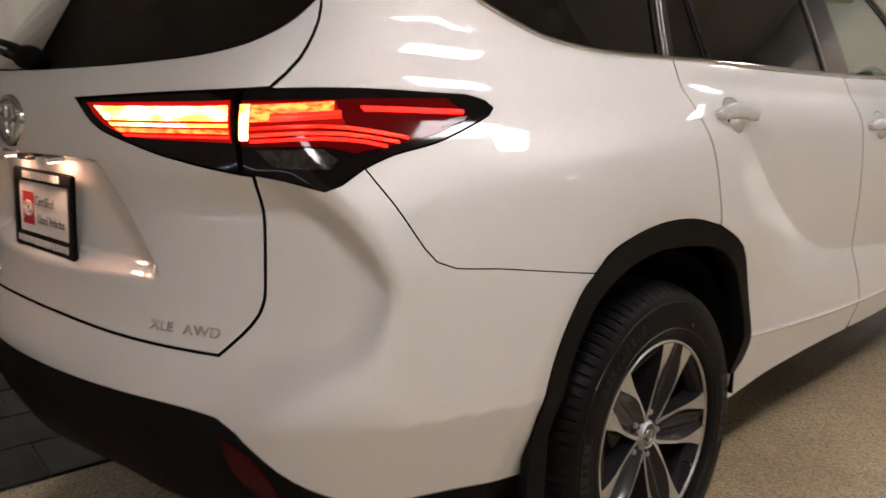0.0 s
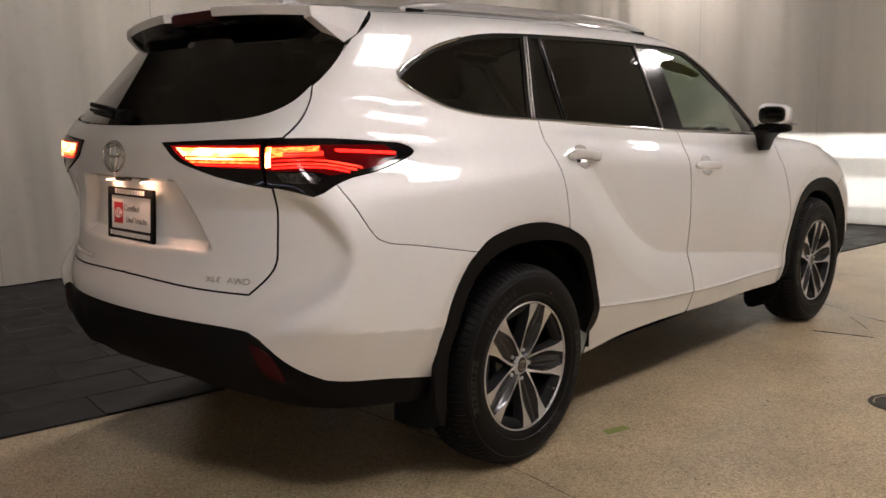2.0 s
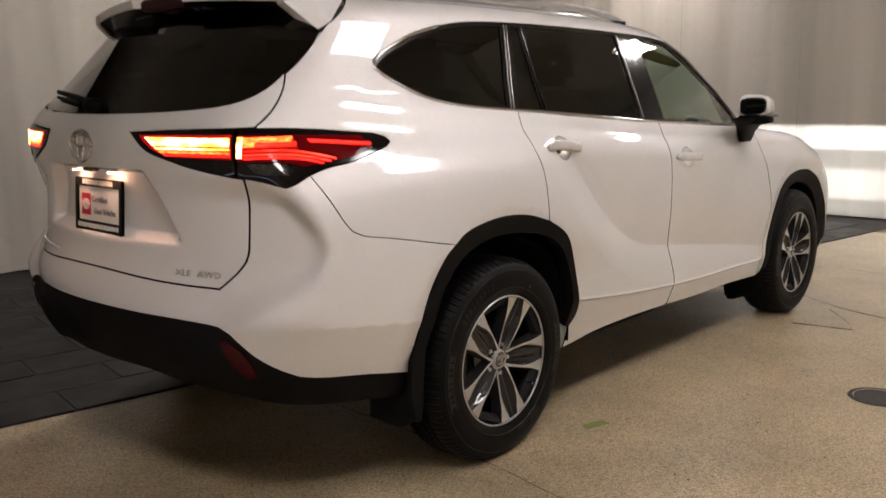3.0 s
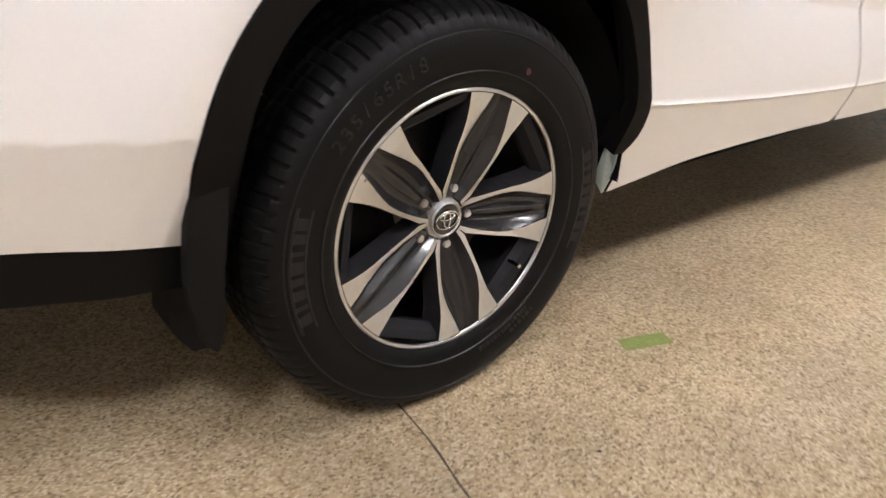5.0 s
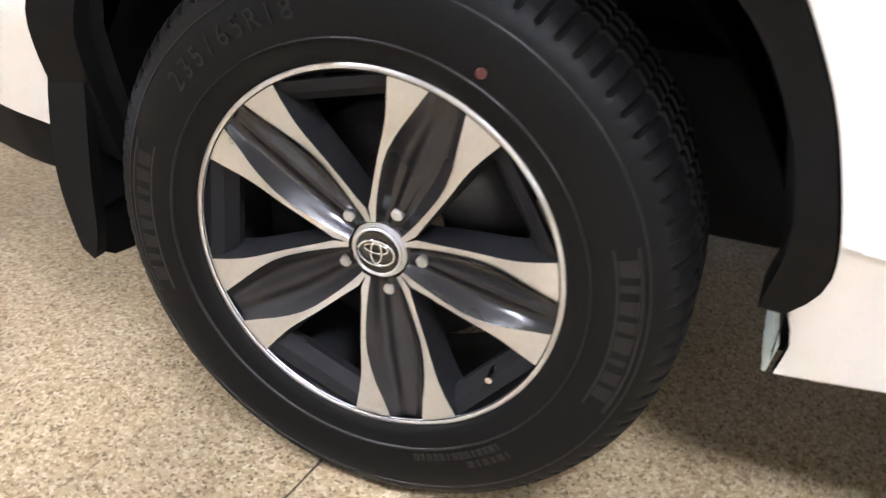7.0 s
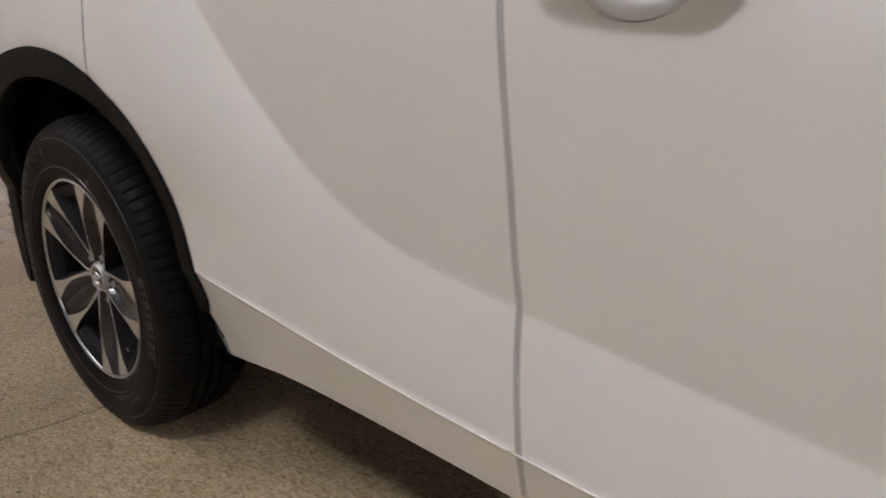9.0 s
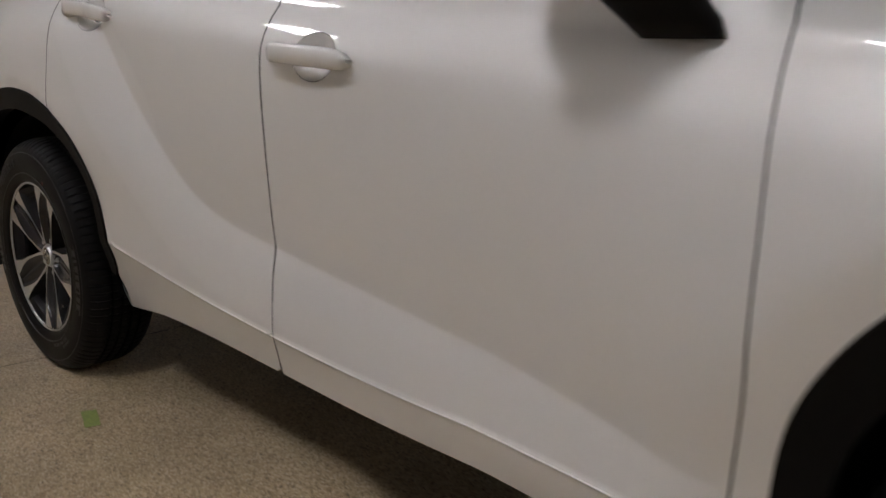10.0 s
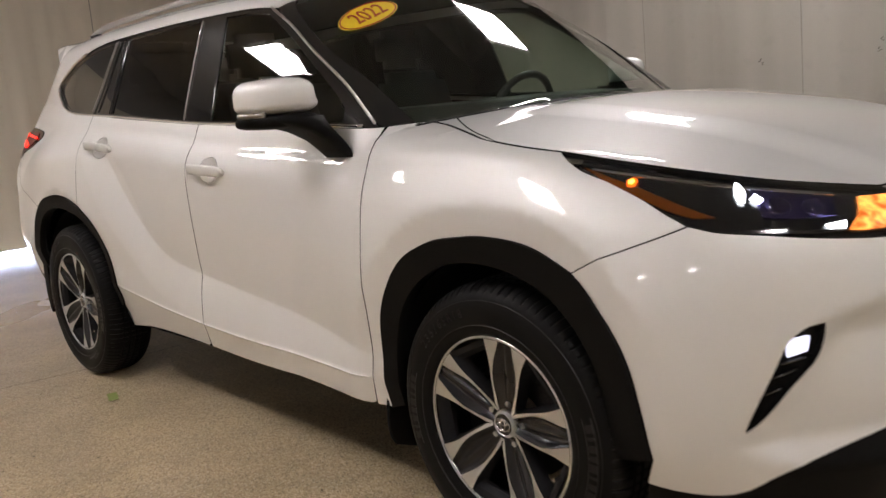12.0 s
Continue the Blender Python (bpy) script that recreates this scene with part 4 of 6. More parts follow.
    q = smooth_line([(1.62, 1.574), *PILLAR_LINE[1:4], (2.29, 1.150)])
    p, n = skin(q[:, 0], q[:, 1], 0.003)
    tube("pillar_moulding", p * (1, m, 1), 0.005, STEEL, car, "bright metal strip along the screen pillar", sides=6)
    # pillar beside the screen
    pil = loop(PILLAR_LINE, [(2.312, 1.137), (2.352, 1.142)], [(2.352, 1.142), (2.16, 1.283), (1.98, 1.40), (1.83, 1.50), (1.70, 1.588)], [(1.70, 1.588), (1.66, 1.566)])
    sheet("screen_pillar", skin, pil, GLOSS_BLACK, car, "gloss black screen pillar", gap=0.001, out=0.002, **kw)
    handle(door, *FRONT_HANDLE, m)
    handle(back, *REAR_HANDLE, m)
    tail_lamp(flip, m)
    head_lamp(flip, m)
    # raised seam along the sill, one length on each door
    for owner, xa, xb in ((back, 0.52, 1.282), (door, 1.296, 2.328)):
        xs = np.linspace(xa, xb, 40)
        p, n = skin(xs, rocker(xs), -0.0004)
        tube("sill_bead", p * (1, m, 1), 0.0019, PAINT, owner, sides=6)
    # mud flap and the film at the sill's end
    rear_flap(m)
    mud_flap(2.43, 0.50, 2.375, [(-0.90, 0.50), (-0.925, 0.36), (-0.922, 0.25), (-0.895, 0.185), (-0.84, 0.165), (-0.72, 0.16), (-0.70, 0.50)], m)
    bm = bmesh.new()
    film = [[bm.verts.new((x + d, y * m, z)) for x, y, z in ((0.461, -0.899, 0.397), (0.471, -0.887, 0.346), (0.466, -0.869, 0.296), (0.461, -0.846, 0.324), (0.452, -0.878, 0.421))] for d in (-0.002, 0.003)]
    for k in range(5):
        bm.faces.new((film[0][k], film[0][(k + 1) % 5], film[1][(k + 1) % 5], film[1][k]))
    bm.faces.new(film[0])
    bm.faces.new(film[1][::-1])
    part("sill_film", bm, BLUE_GREY, car, "pale grey film at the end of the sill", bevel=0.003)


FRONT_HANDLE, REAR_HANDLE = (1.322, 1.562, 1.027), (0.312, 0.548, 1.120)


def cup_outline(xa, xb, z, size=1.0):
    """The round edge of the scoop behind a handle."""
    ang = np.linspace(0, 2 * math.pi, 36, endpoint=False)
    return np.stack([xa + 0.53 * (xb - xa) + 0.062 * size * np.cos(ang), z - 0.020 * (xb - xa) + 0.044 * size * np.sin(ang)], 1)


def handle(door, xa, xb, z, m):
    """A painted pull handle on two feet over a scooped cup."""
    k, n = 14, 25
    t = np.linspace(0, 1, n)
    xs = xa + (xb - xa) * t
    p, nn = skin(xs, z - 0.055 * (xs - xa), 0.0)
    lift = 0.027 * np.clip(np.minimum(t / 0.16, (1 - t) / 0.16), 0.03, 1) ** 0.5 + 0.006 * np.sin(math.pi * t)
    p = p + nn * lift[:, None]
    verts, faces = [], []
    up = Vector((0.05, 0, 1)).normalized()
    for i in range(n):
        e = min(1.0, min(t[i], 1 - t[i]) / 0.11)
        w = 0.0195 * (0.22 + 0.78 * math.sqrt(1 - (1 - e) ** 2))
        for j in range(k):
            a = 2 * math.pi * j / k
            c, d = math.cos(a), math.sin(a)
            q = Vector(p[i]) + up * math.copysign(abs(d) ** 0.7, d) * w + Vector(nn[i]) * math.copysign(abs(c) ** 0.8, c) * 0.011
            verts.append((q.x, q.y * m, q.z))
    for i in range(n - 1):
        for j in range(k):
            a, b = i * k + j, i * k + (j + 1) % k
            faces.append((a, b, b + k, a + k))
    faces += [tuple(range(k)), tuple(range((n - 1) * k, n * k))[::-1]]
    ob = mesh_object("handle", verts, [f[::-1] for f in faces] if m > 0 else faces, PAINT, door, "white pull handle")
    for c, name in ((0.10, "handle_foot"), (0.90, "handle_foot")):
        bm = bmesh.new()
        s, sn = skin(np.array([xa + (xb - xa) * c]), np.array([z - 0.055 * (xb - xa) * c]), 0.010)
        bmesh.ops.create_uvsphere(bm, u_segments=14, v_segments=8, radius=1.0, matrix=Matrix.Translation((s[0][0], s[0][1] * m, s[0][2])) @ Matrix.Diagonal((0.020, 0.020, 0.017, 1)))
        part(name, bm, PAINT, ob, smooth=True)
    cup = cup_outline(xa, xb, z, 1.03)
    co, tris = filled(cup, (), 0.009)
    mid = cup.mean(0)
    d = np.hypot((co[:, 0] - mid[0]) / 0.064, (co[:, 1] - mid[1]) / 0.0455)
    q, nn = skin(co[:, 0], co[:, 1], -0.026 * np.clip(1 - d**2, 0, 1))
    mesh_object("handle_cup", q * (1, m, 1), tris if m < 0 else [f[::-1] for f in tris], PAINT, ob, "white scooped cup")


def tail_lamp(flip, m):
    """The lamp in two units, one on the flank and one on the tailgate, with lit bars in a dark red and black housing."""
    outer = loop([(-0.906, 1.233), *LAMP_TOP], LAMP_TIP, LAMP_LOW, LAMP_CORNER, LAMP_UNDER, [(-0.893, 1.089), (-0.908, 1.091)], [(-0.908, 1.091), (-0.906, 1.233)])
    inner = loop([(-0.914, 1.232), (-1.075, 1.226), (-1.267, 1.218)], [(-1.267, 1.218), (-1.238, 1.191), (-1.201, 1.165), (-1.118, 1.14), (-0.991, 1.107), (-0.914, 1.092)], [(-0.914, 1.092), (-0.914, 1.232)])
    for name, line_ in (("tail_lamp", outer), ("tailgate_lamp", inner)):
        lamp = sheet(name, skin, line_, LAMP_BLACK, car, "glossy black and red tail lamp, lit", out=0.004, lip=0.02, gap=0.0015, grid=0.018, flip=flip)
        def bar(u0, u1, z0, z1, slant=0.0):
            """A straight bar of the lamp, its inner end cut at a slant."""
            return loop([(u0, z1), (u1, z1)], [(u1, z1), (u1, z0)], [(u1, z0), (u0 + slant, z0)], [(u0 + slant, z0), (u0, z1)])
        if name == "tailgate_lamp":
            lit = [(bar(-1.196, -0.922, 1.182, 1.206, 0.030), LAMP_HOT, 0.011),
                   (bar(-1.160, -0.922, 1.1715, 1.1775, 0.008), LAMP_HOT, 0.0105),
                   (bar(-1.146, -0.922, 1.1605, 1.1675, 0.012), LAMP_ORANGE, 0.010),
                   (bar(-1.128, -0.922, 1.1525, 1.1565, 0.010), RED_BAR, 0.010),
                   (loop([(-1.225, 1.212), (-0.92, 1.215)], [(-0.92, 1.215), (-0.92, 1.145)], [(-0.92, 1.145), (-1.10, 1.152), (-1.18, 1.174), (-1.225, 1.212)]), RED_SOFT, 0.007)]
        else:
            lit = [(bar(-0.904, -0.892, 1.150, 1.206), LAMP_HOT, 0.0115),
                   (bar(-0.890, -0.866, 1.178, 1.204), LAMP_ORANGE, 0.0112),
                   (bar(-0.866, -0.788, 1.190, 1.204), LAMP_ORANGE, 0.011),
                   (bar(-0.866, -0.778, 1.177, 1.189), RED_GLOW, 0.0105),
                   (loop([(-0.748, 1.194), (-0.535, 1.176)], [(-0.535, 1.176), (-0.54, 1.169)], [(-0.54, 1.169), (-0.742, 1.186)], [(-0.742, 1.186), (-0.748, 1.194)]), RED_BAR, 0.011),
                   (loop([(-0.904, 1.214), (-0.56, 1.200)], [(-0.56, 1.200), (-0.53, 1.174), (-0.60, 1.144), (-0.70, 1.128), (-0.762, 1.120)], [(-0.762, 1.120), (-0.80, 1.134), (-0.904, 1.140)], [(-0.904, 1.140), (-0.904, 1.214)]), RED_DIM, 0.007),
                   (loop([(-0.903, 1.209), (-0.786, 1.206)], [(-0.786, 1.206), (-0.772, 1.168)], [(-0.772, 1.168), (-0.903, 1.146)], [(-0.903, 1.146), (-0.903, 1.209)]), RED_SOFT, 0.009),
                   (loop([(-0.600, 1.150), (-0.580, 1.163), (-0.530, 1.166)], [(-0.530, 1.166), (-0.545, 1.158), (-0.600, 1.150)]), RED_LENS, 0.009),
                   (loop([(-0.882, 1.133), (-0.80, 1.131)], [(-0.80, 1.131), (-0.782, 1.112), (-0.79, 1.098)], [(-0.79, 1.098), (-0.86, 1.105)], [(-0.86, 1.105), (-0.882, 1.133)]), SMOKED, 0.0065)]
            # three thin bars that sweep down towards the outer tip
            for drop, end in ((0.0, -0.672), (0.0105, -0.690), (0.0195, -0.712)):
                upper = [(-0.889, 1.170 - drop), (-0.80, 1.168 - drop), (-0.745, 1.158 - drop), (end, 1.139 - drop * 0.55)]
                lower = [(x, z - 0.0048) for x, z in upper]
                lit.append((loop(upper, [upper[-1], lower[-1]], lower[::-1], [lower[0], upper[0]]), RED_GLOW if drop < 0.015 else RED_BAR, 0.0105))
        for line2, mat_, o in lit:
            sheet("lamp_bar" if mat_ in (RED_GLOW, RED_BAR, LAMP_HOT, LAMP_ORANGE) else "lamp_lens", skin, line2, mat_, lamp, "bright lit bar" if mat_ in (LAMP_HOT, LAMP_ORANGE) else "lit red bar" if mat_ is RED_GLOW else "", out=o, lip=0.003, gap=0.0, grid=0.015, flip=flip)


def head_lamp(flip, m):
    """A slim black lamp with an amber strip, a projector and a lit turn lamp."""
    outline_ = loop(LIGHT_LOW, LIGHT_UNDER, [(3.68, 0.862), (3.71, 0.90), (3.70, 0.946)], LIGHT_TOP)
    lamp = sheet("headlight", skin, outline_, GLOSS_BLACK, car, "slim black headlight with amber strip and lit bulbs", out=-0.012, lip=0.03, gap=0.002, grid=0.02, flip=flip)
    def piece(name, line_, mat_, o, label=""):
        return sheet(name, skin, line_ + np.array((0.0, 0.010)), mat_, lamp, label, out=o, lip=0.004, gap=0.0, grid=0.015, flip=flip)
    piece("amber_strip", loop([(3.10, 1.022), (3.19, 0.994), (3.26, 0.970), (3.335, 0.938), (3.385, 0.916)], [(3.385, 0.916), (3.350, 0.916)], [(3.350, 0.916), (3.305, 0.932), (3.241, 0.961), (3.17, 0.990), (3.10, 1.022)]), AMBER, -0.008, "dull amber side reflector")
    piece("marker_lamp", loop([(3.212, 0.991), (3.222, 0.996), (3.234, 0.990), (3.232, 0.980), (3.219, 0.979), (3.212, 0.991)], step=0.006), AMBER_GLOW, -0.005, "lit amber marker lamp")
    piece("marker_core", loop([(3.217, 0.990), (3.223, 0.993), (3.229, 0.988), (3.226, 0.983), (3.219, 0.984), (3.217, 0.990)], step=0.004), AMBER_CORE, -0.0035, "hot amber core")
    piece("chrome_edge", loop([(3.02, 1.043), (3.088, 1.034)], [(3.088, 1.034), (3.092, 1.026), (3.05, 1.030)], [(3.05, 1.030), (3.02, 1.043)]), CHROME, -0.004)
    piece("lamp_frame", loop([(3.12, 1.020), (3.25, 1.000), (3.42, 0.975), (3.60, 0.945)], [(3.60, 0.945), (3.60, 0.940)], [(3.60, 0.940), (3.42, 0.970), (3.25, 0.995), (3.12, 1.016)], [(3.12, 1.016), (3.12, 1.020)]), CHROME, -0.008)
    piece("turn_lamp", loop([(3.575, 0.874), (3.62, 0.870), (3.70, 0.876)], [(3.70, 0.876), (3.705, 0.925)], [(3.705, 0.925), (3.635, 0.930)], [(3.635, 0.930), (3.60, 0.898), (3.575, 0.874)]), AMBER_TURN, -0.006, "lit amber turn lamp")
    piece("light_guide", loop([(3.42, 0.890), (3.50, 0.881), (3.575, 0.877)], [(3.575, 0.877), (3.575, 0.873), (3.50, 0.875), (3.42, 0.884)], [(3.42, 0.884), (3.42, 0.890)]), SMOKED, -0.007)
    piece("daylight_guide", loop([(3.545, 0.888), (3.576, 0.892)], [(3.576, 0.892), (3.570, 0.878)], [(3.570, 0.878), (3.548, 0.880)], [(3.548, 0.880), (3.545, 0.888)]), WHITE_GLOW, -0.005, "lit white lamp")
    piece("lamp_bezel", loop([(3.455, 0.966), (3.53, 0.950), (3.588, 0.936)], [(3.588, 0.936), (3.570, 0.905)], [(3.570, 0.905), (3.50, 0.906), (3.458, 0.912)], [(3.458, 0.912), (3.455, 0.966)]), VIOLET, -0.0085, "dark violet reflecting bezel")
    for u, z, r in ((3.490, 0.932, 0.022), (3.545, 0.924, 0.022)):
        p, n = skin(np.array([u]), np.array([z + 0.010]), -0.008)
        q = Vector(p[0])
        rot = Vector(n[0]).to_track_quat("Z", "Y").to_matrix().to_4x4()
        bm = bmesh.new()
        bmesh.ops.create_uvsphere(bm, u_segments=20, v_segments=12, radius=r, matrix=Matrix.Translation(q) @ rot @ Matrix.Diagonal((1, 1, 0.4, 1)))
        for v in bm.verts:
            v.co.y *= m
        part("projector", bm, LENS, lamp, "round projector lens", smooth=True)
        ring = [q + rot.to_3x3() @ Vector((r * 1.05 * math.cos(t), r * 1.05 * math.sin(t), 0.0)) for t in np.linspace(0, 2 * math.pi, 25)]
        tube("projector_ring", [(v.x, v.y * m, v.z) for v in ring], 0.0020, VIOLET, lamp, sides=6)
    piece("low_beam", loop([(3.424, 0.960), (3.432, 0.976), (3.442, 0.960), (3.436, 0.940), (3.428, 0.942), (3.424, 0.960)], step=0.006), WHITE_GLOW, -0.004, "lit white lamp")
    piece("lamp_spark", loop([(3.448, 0.945), (3.459, 0.953)], [(3.459, 0.953), (3.468, 0.942)], [(3.468, 0.942), (3.457, 0.936)], [(3.457, 0.936), (3.448, 0.945)]), WHITE_GLOW, -0.004)
    sheet("headlight_lens", skin, outline_, LENS, lamp, "clear plastic lens", out=0.001, lip=0, gap=0.002, grid=0.03, flip=flip)


for mirrored in (False, True):
    body_panels(mirrored)

# tail, front, roof and bonnet, each joined across the middle
GLASS_LOW = [(-1.55, 1.279), (-1.43, 1.279), (-1.154, 1.286), (-0.979, 1.301), (-0.889, 1.336), (-0.812, 1.404)]
gate_in = [(-0.914, 1.092), (-0.991, 1.107), (-1.118, 1.14), (-1.201, 1.165), (-1.238, 1.191), (-1.267, 1.218)]
tailgate = sheet("tailgate", skin, loop([(-0.812, 1.404), (-0.814, 1.349), (-0.838, 1.282), (-0.872, 1.234)], [(-0.872, 1.234), (-0.914, 1.232), (-1.075, 1.226), (-1.267, 1.218)], rev(gate_in), [(-0.914, 1.092), (-0.893, 1.089)], GATE_SIDE, GATE_LOW, [(-1.55, 0.772), (-1.55, 1.279)], GLASS_LOW), PAINT, car, "white tailgate with a recess for the plate", gap=0.0045, grid=0.010, both=True)
sheet("rear_window", skin, loop(GLASS_LOW, [(-0.812, 1.404), (-0.66, 1.492), (-0.60, 1.53)], [(-0.60, 1.53), (-0.75, 1.585), (-1.05, 1.612), (-1.55, 1.622)], [(-1.55, 1.622), (-1.55, 1.279)]), REAR_TINT, tailgate, "dark tinted rear glass", both=True, out=-0.003, lip=0.006, gap=0.001, grid=0.04)
sheet("rear_bumper", skin, loop(BUMPER_SEAM, [(-0.284, 0.836), *rev(REAR_ARCH[:4])], rev(WHITE_LOW_2), rev(WHITE_LOW), [(-1.55, 0.662), (-1.55, 0.772)], rev(GATE_LOW), rev(GATE_SIDE), rev(LAMP_UNDER), rev(LAMP_CORNER)), PAINT, car, "white rear bumper", gap=0.0012, grid=0.010, both=True)
bumper_low = sheet("rear_lower_bumper", skin, loop(WHITE_LOW, WHITE_LOW_2, [(-0.458, 0.43), (-0.44, 0.345)], [(-0.44, 0.345), (-0.593, 0.37), (-0.759, 0.39), (-1.065, 0.43), (-1.31, 0.452), (-1.55, 0.46)], [(-1.55, 0.46), (-1.55, 0.662)]), PLASTIC, car, "black plastic lower bumper", out=-0.002, lip=0.10, gap=0.001, grid=0.02, both=True)
for mirrored in (False, True):
    sheet("reflector", skin, loop([(-0.955, 0.612), (-0.915, 0.592), (-0.882, 0.54), (-0.872, 0.497)], [(-0.872, 0.497), (-0.905, 0.50), (-0.935, 0.545), (-0.955, 0.612)]), RED_LENS, bumper_low, "dark red reflector", out=0.003, lip=0.004, gap=0, grid=0.02, flip=mirrored)
FOG = loop([(3.415, 0.478), (3.432, 0.539), (3.455, 0.611), (3.475, 0.669), (3.501, 0.698), (3.522, 0.703)], [(3.522, 0.703), (3.524, 0.657), (3.515, 0.617), (3.477, 0.565), (3.440, 0.505), (3.415, 0.478)], step=0.012)
front_bumper = sheet("front_bumper", skin, loop(FRONT_SEAM, between(FRONT_ARCH, 8, 12), [(3.28, 0.40), (3.262, 0.33)], [(3.262, 0.33), (3.399, 0.325), (3.48, 0.38), (3.605, 0.43), (3.8, 0.46), (4.2, 0.46)], [(4.2, 0.46), (4.2, 0.93)], [(4.2, 0.93), (3.70, 0.946)], [(3.70, 0.946), (3.71, 0.90), (3.68, 0.862)], rev(LIGHT_UNDER)), PAINT, car, "white front bumper", holes=(FOG,), gap=0.0014, grid=0.016, both=True)
for mirrored in (False, True):
    fog = sheet("fog_lamp_housing", skin, FOG, PLASTIC, front_bumper, "black fog lamp pocket", out=-0.016, lip=0, gap=-0.012, grid=0.015, flip=mirrored)
    sheet("fog_lamp", skin, loop([(3.472, 0.664), (3.482, 0.674), (3.506, 0.674)], [(3.506, 0.674), (3.506, 0.640)], [(3.506, 0.640), (3.474, 0.634)], [(3.474, 0.634), (3.472, 0.664)]), FOG_GLOW, fog, "lit white fog lamp", out=-0.010, lip=0.006, gap=0, grid=0.015, flip=mirrored)
    for a, b in (((3.449, 0.592), (3.494, 0.604)), ((3.438, 0.556), (3.474, 0.566)), ((3.462, 0.622), (3.512, 0.628))):
        q = smooth_line([a, b], 0.015)
        p, n = skin(q[:, 0], q[:, 1], -0.010)
        tube("fog_slat", p * (1, -1 if mirrored else 1, 1), 0.005, GLOSS_BLACK, fog, sides=6, flat=0.6)
sheet("front_lower_bumper", skin, loop([(3.262, 0.33), (3.399, 0.325), (3.48, 0.38), (3.605, 0.43), (3.8, 0.46), (4.2, 0.46)], [(4.2, 0.46), (4.2, 0.24)], [(4.2, 0.24), (3.5, 0.24), (3.25, 0.26)], [(3.25, 0.26), (3.262, 0.33)]), PLASTIC, car, "black plastic lower bumper", out=-0.003, lip=0.06, gap=0.001, grid=0.03, both=True)


def midline(x0, x1):
    """Close points along the middle of the car, so that a panel curves there as it does elsewhere."""
    return [(x, -0.002) for x in np.linspace(x0, x1, 2 + int(abs(x1 - x0) / 0.025))]


def edge_from_above(edge):
    q = smooth_line(edge, 0.03)
    p, n = skin(q[:, 0], q[:, 1], 0.0)
    return p[:, :2]


wing_edge, seam_edge = edge_from_above(HOOD_EDGE[:4]), edge_from_above(HOOD_EDGE[3:])
lamp_edge = edge_from_above(rev(LIGHT_TOP))
SCREEN_FOOT = [(float(screen_foot(a)) + 0.018, -a) for a in (-float(wing_edge[0][1]), 0.66, 0.575)]
bonnet_edge = smooth_line([SCREEN_FOOT[2], (2.53, -0.667), (2.655, -0.752), tuple(wing_edge[-1])], 0.03)
wing_out = wing_edge + (0.0, -0.005)
for mirrored in (False, True):
    sheet("wing_top", top_skin, np.vstack([smooth_line([tuple(wing_out[0]), *SCREEN_FOOT[1:]], 0.03)[:-1], bonnet_edge, wing_out[::-1][1:-1]]), PAINT, car, "white top of the front wing", grid=0.02, gap=0.0025, flip=mirrored)
sheet("bonnet", top_skin, np.vstack([midline(3.67, 2.493), smooth_line([(2.483, -0.2), (2.444, -0.45), SCREEN_FOOT[2]], 0.03)[:-1], bonnet_edge, seam_edge[1:], lamp_edge[1:], [(3.66, -0.30)]]), PAINT, car, "glossy white bonnet", both=True, grid=0.025)
roof_side = edge_from_above([(-0.41, 1.645), (-0.2, 1.65), (0.3, 1.655), (1.2, 1.645), (1.64, 1.622)])
sheet("roof", top_skin, np.vstack([midline(1.60, -0.62), [(-0.60, -0.3), (-0.50, -0.5)], roof_side, smooth_line([(1.66, -0.54), (1.63, -0.3), (1.62, -0.002)])]), PAINT, car, "white roof", both=True, grid=0.035, gap=0.001)
screen_side = edge_from_above([(1.70, 1.588), (1.83, 1.50), (1.98, 1.40), (2.16, 1.283), (2.335, 1.155)])
sheet("windscreen", top_skin, np.vstack([smooth_line([(1.625, -0.002), (1.635, -0.3), (1.67, -0.53)]), screen_side, smooth_line([(float(screen_foot(a)) - 0.002, -a) for a in (0.735, 0.66, 0.575, 0.45, 0.2, 0.002)]), midline(2.45, 1.65)]), CLEAR, car, "clear windscreen with a year sticker", both=True, grid=0.022, out=-0.002, lip=0.006, gap=0.001)

ya = np.linspace(-0.70, 0.70, 31)
p, n = top_skin(screen_foot(np.abs(ya)) + 0.020, ya, 0.0)
tube("cowl", p + np.array((-0.012, 0.0, -0.004)), 0.014, PLASTIC, car, "black plastic cowl under the windscreen", sides=8, flat=0.6)
sheet("headliner", top_skin, np.vstack([[(-0.55, -0.002)], [(-0.52, -0.3), (-0.42, -0.45)], [(-0.2, -0.54), (0.6, -0.56), (1.3, -0.54), (1.55, -0.50)], [(1.58, -0.3), (1.58, -0.002)]]), LINING, car, "grey fabric headliner", both=True, grid=0.06, gap=0.0, out=-0.04, lip=0)


# ---- lettering ----
def written(name, words, size, material, parent, m, label=""):
    curve = bpy.data.curves.new(name, "FONT")
    curve.body, curve.size, curve.extrude, curve.align_x, curve.align_y = words, size, 0.0008, "CENTER", "CENTER"
    ob = new(name, curve)
    me = bpy.data.meshes.new_from_object(ob.evaluated_get(bpy.context.evaluated_depsgraph_get()))
    bpy.data.objects.remove(ob)
    me.materials.append(material)
    ob = new(name, me)
    ob.matrix_basis = m
    ob.parent = parent
    if label:
        ob["label"] = label
    return ob


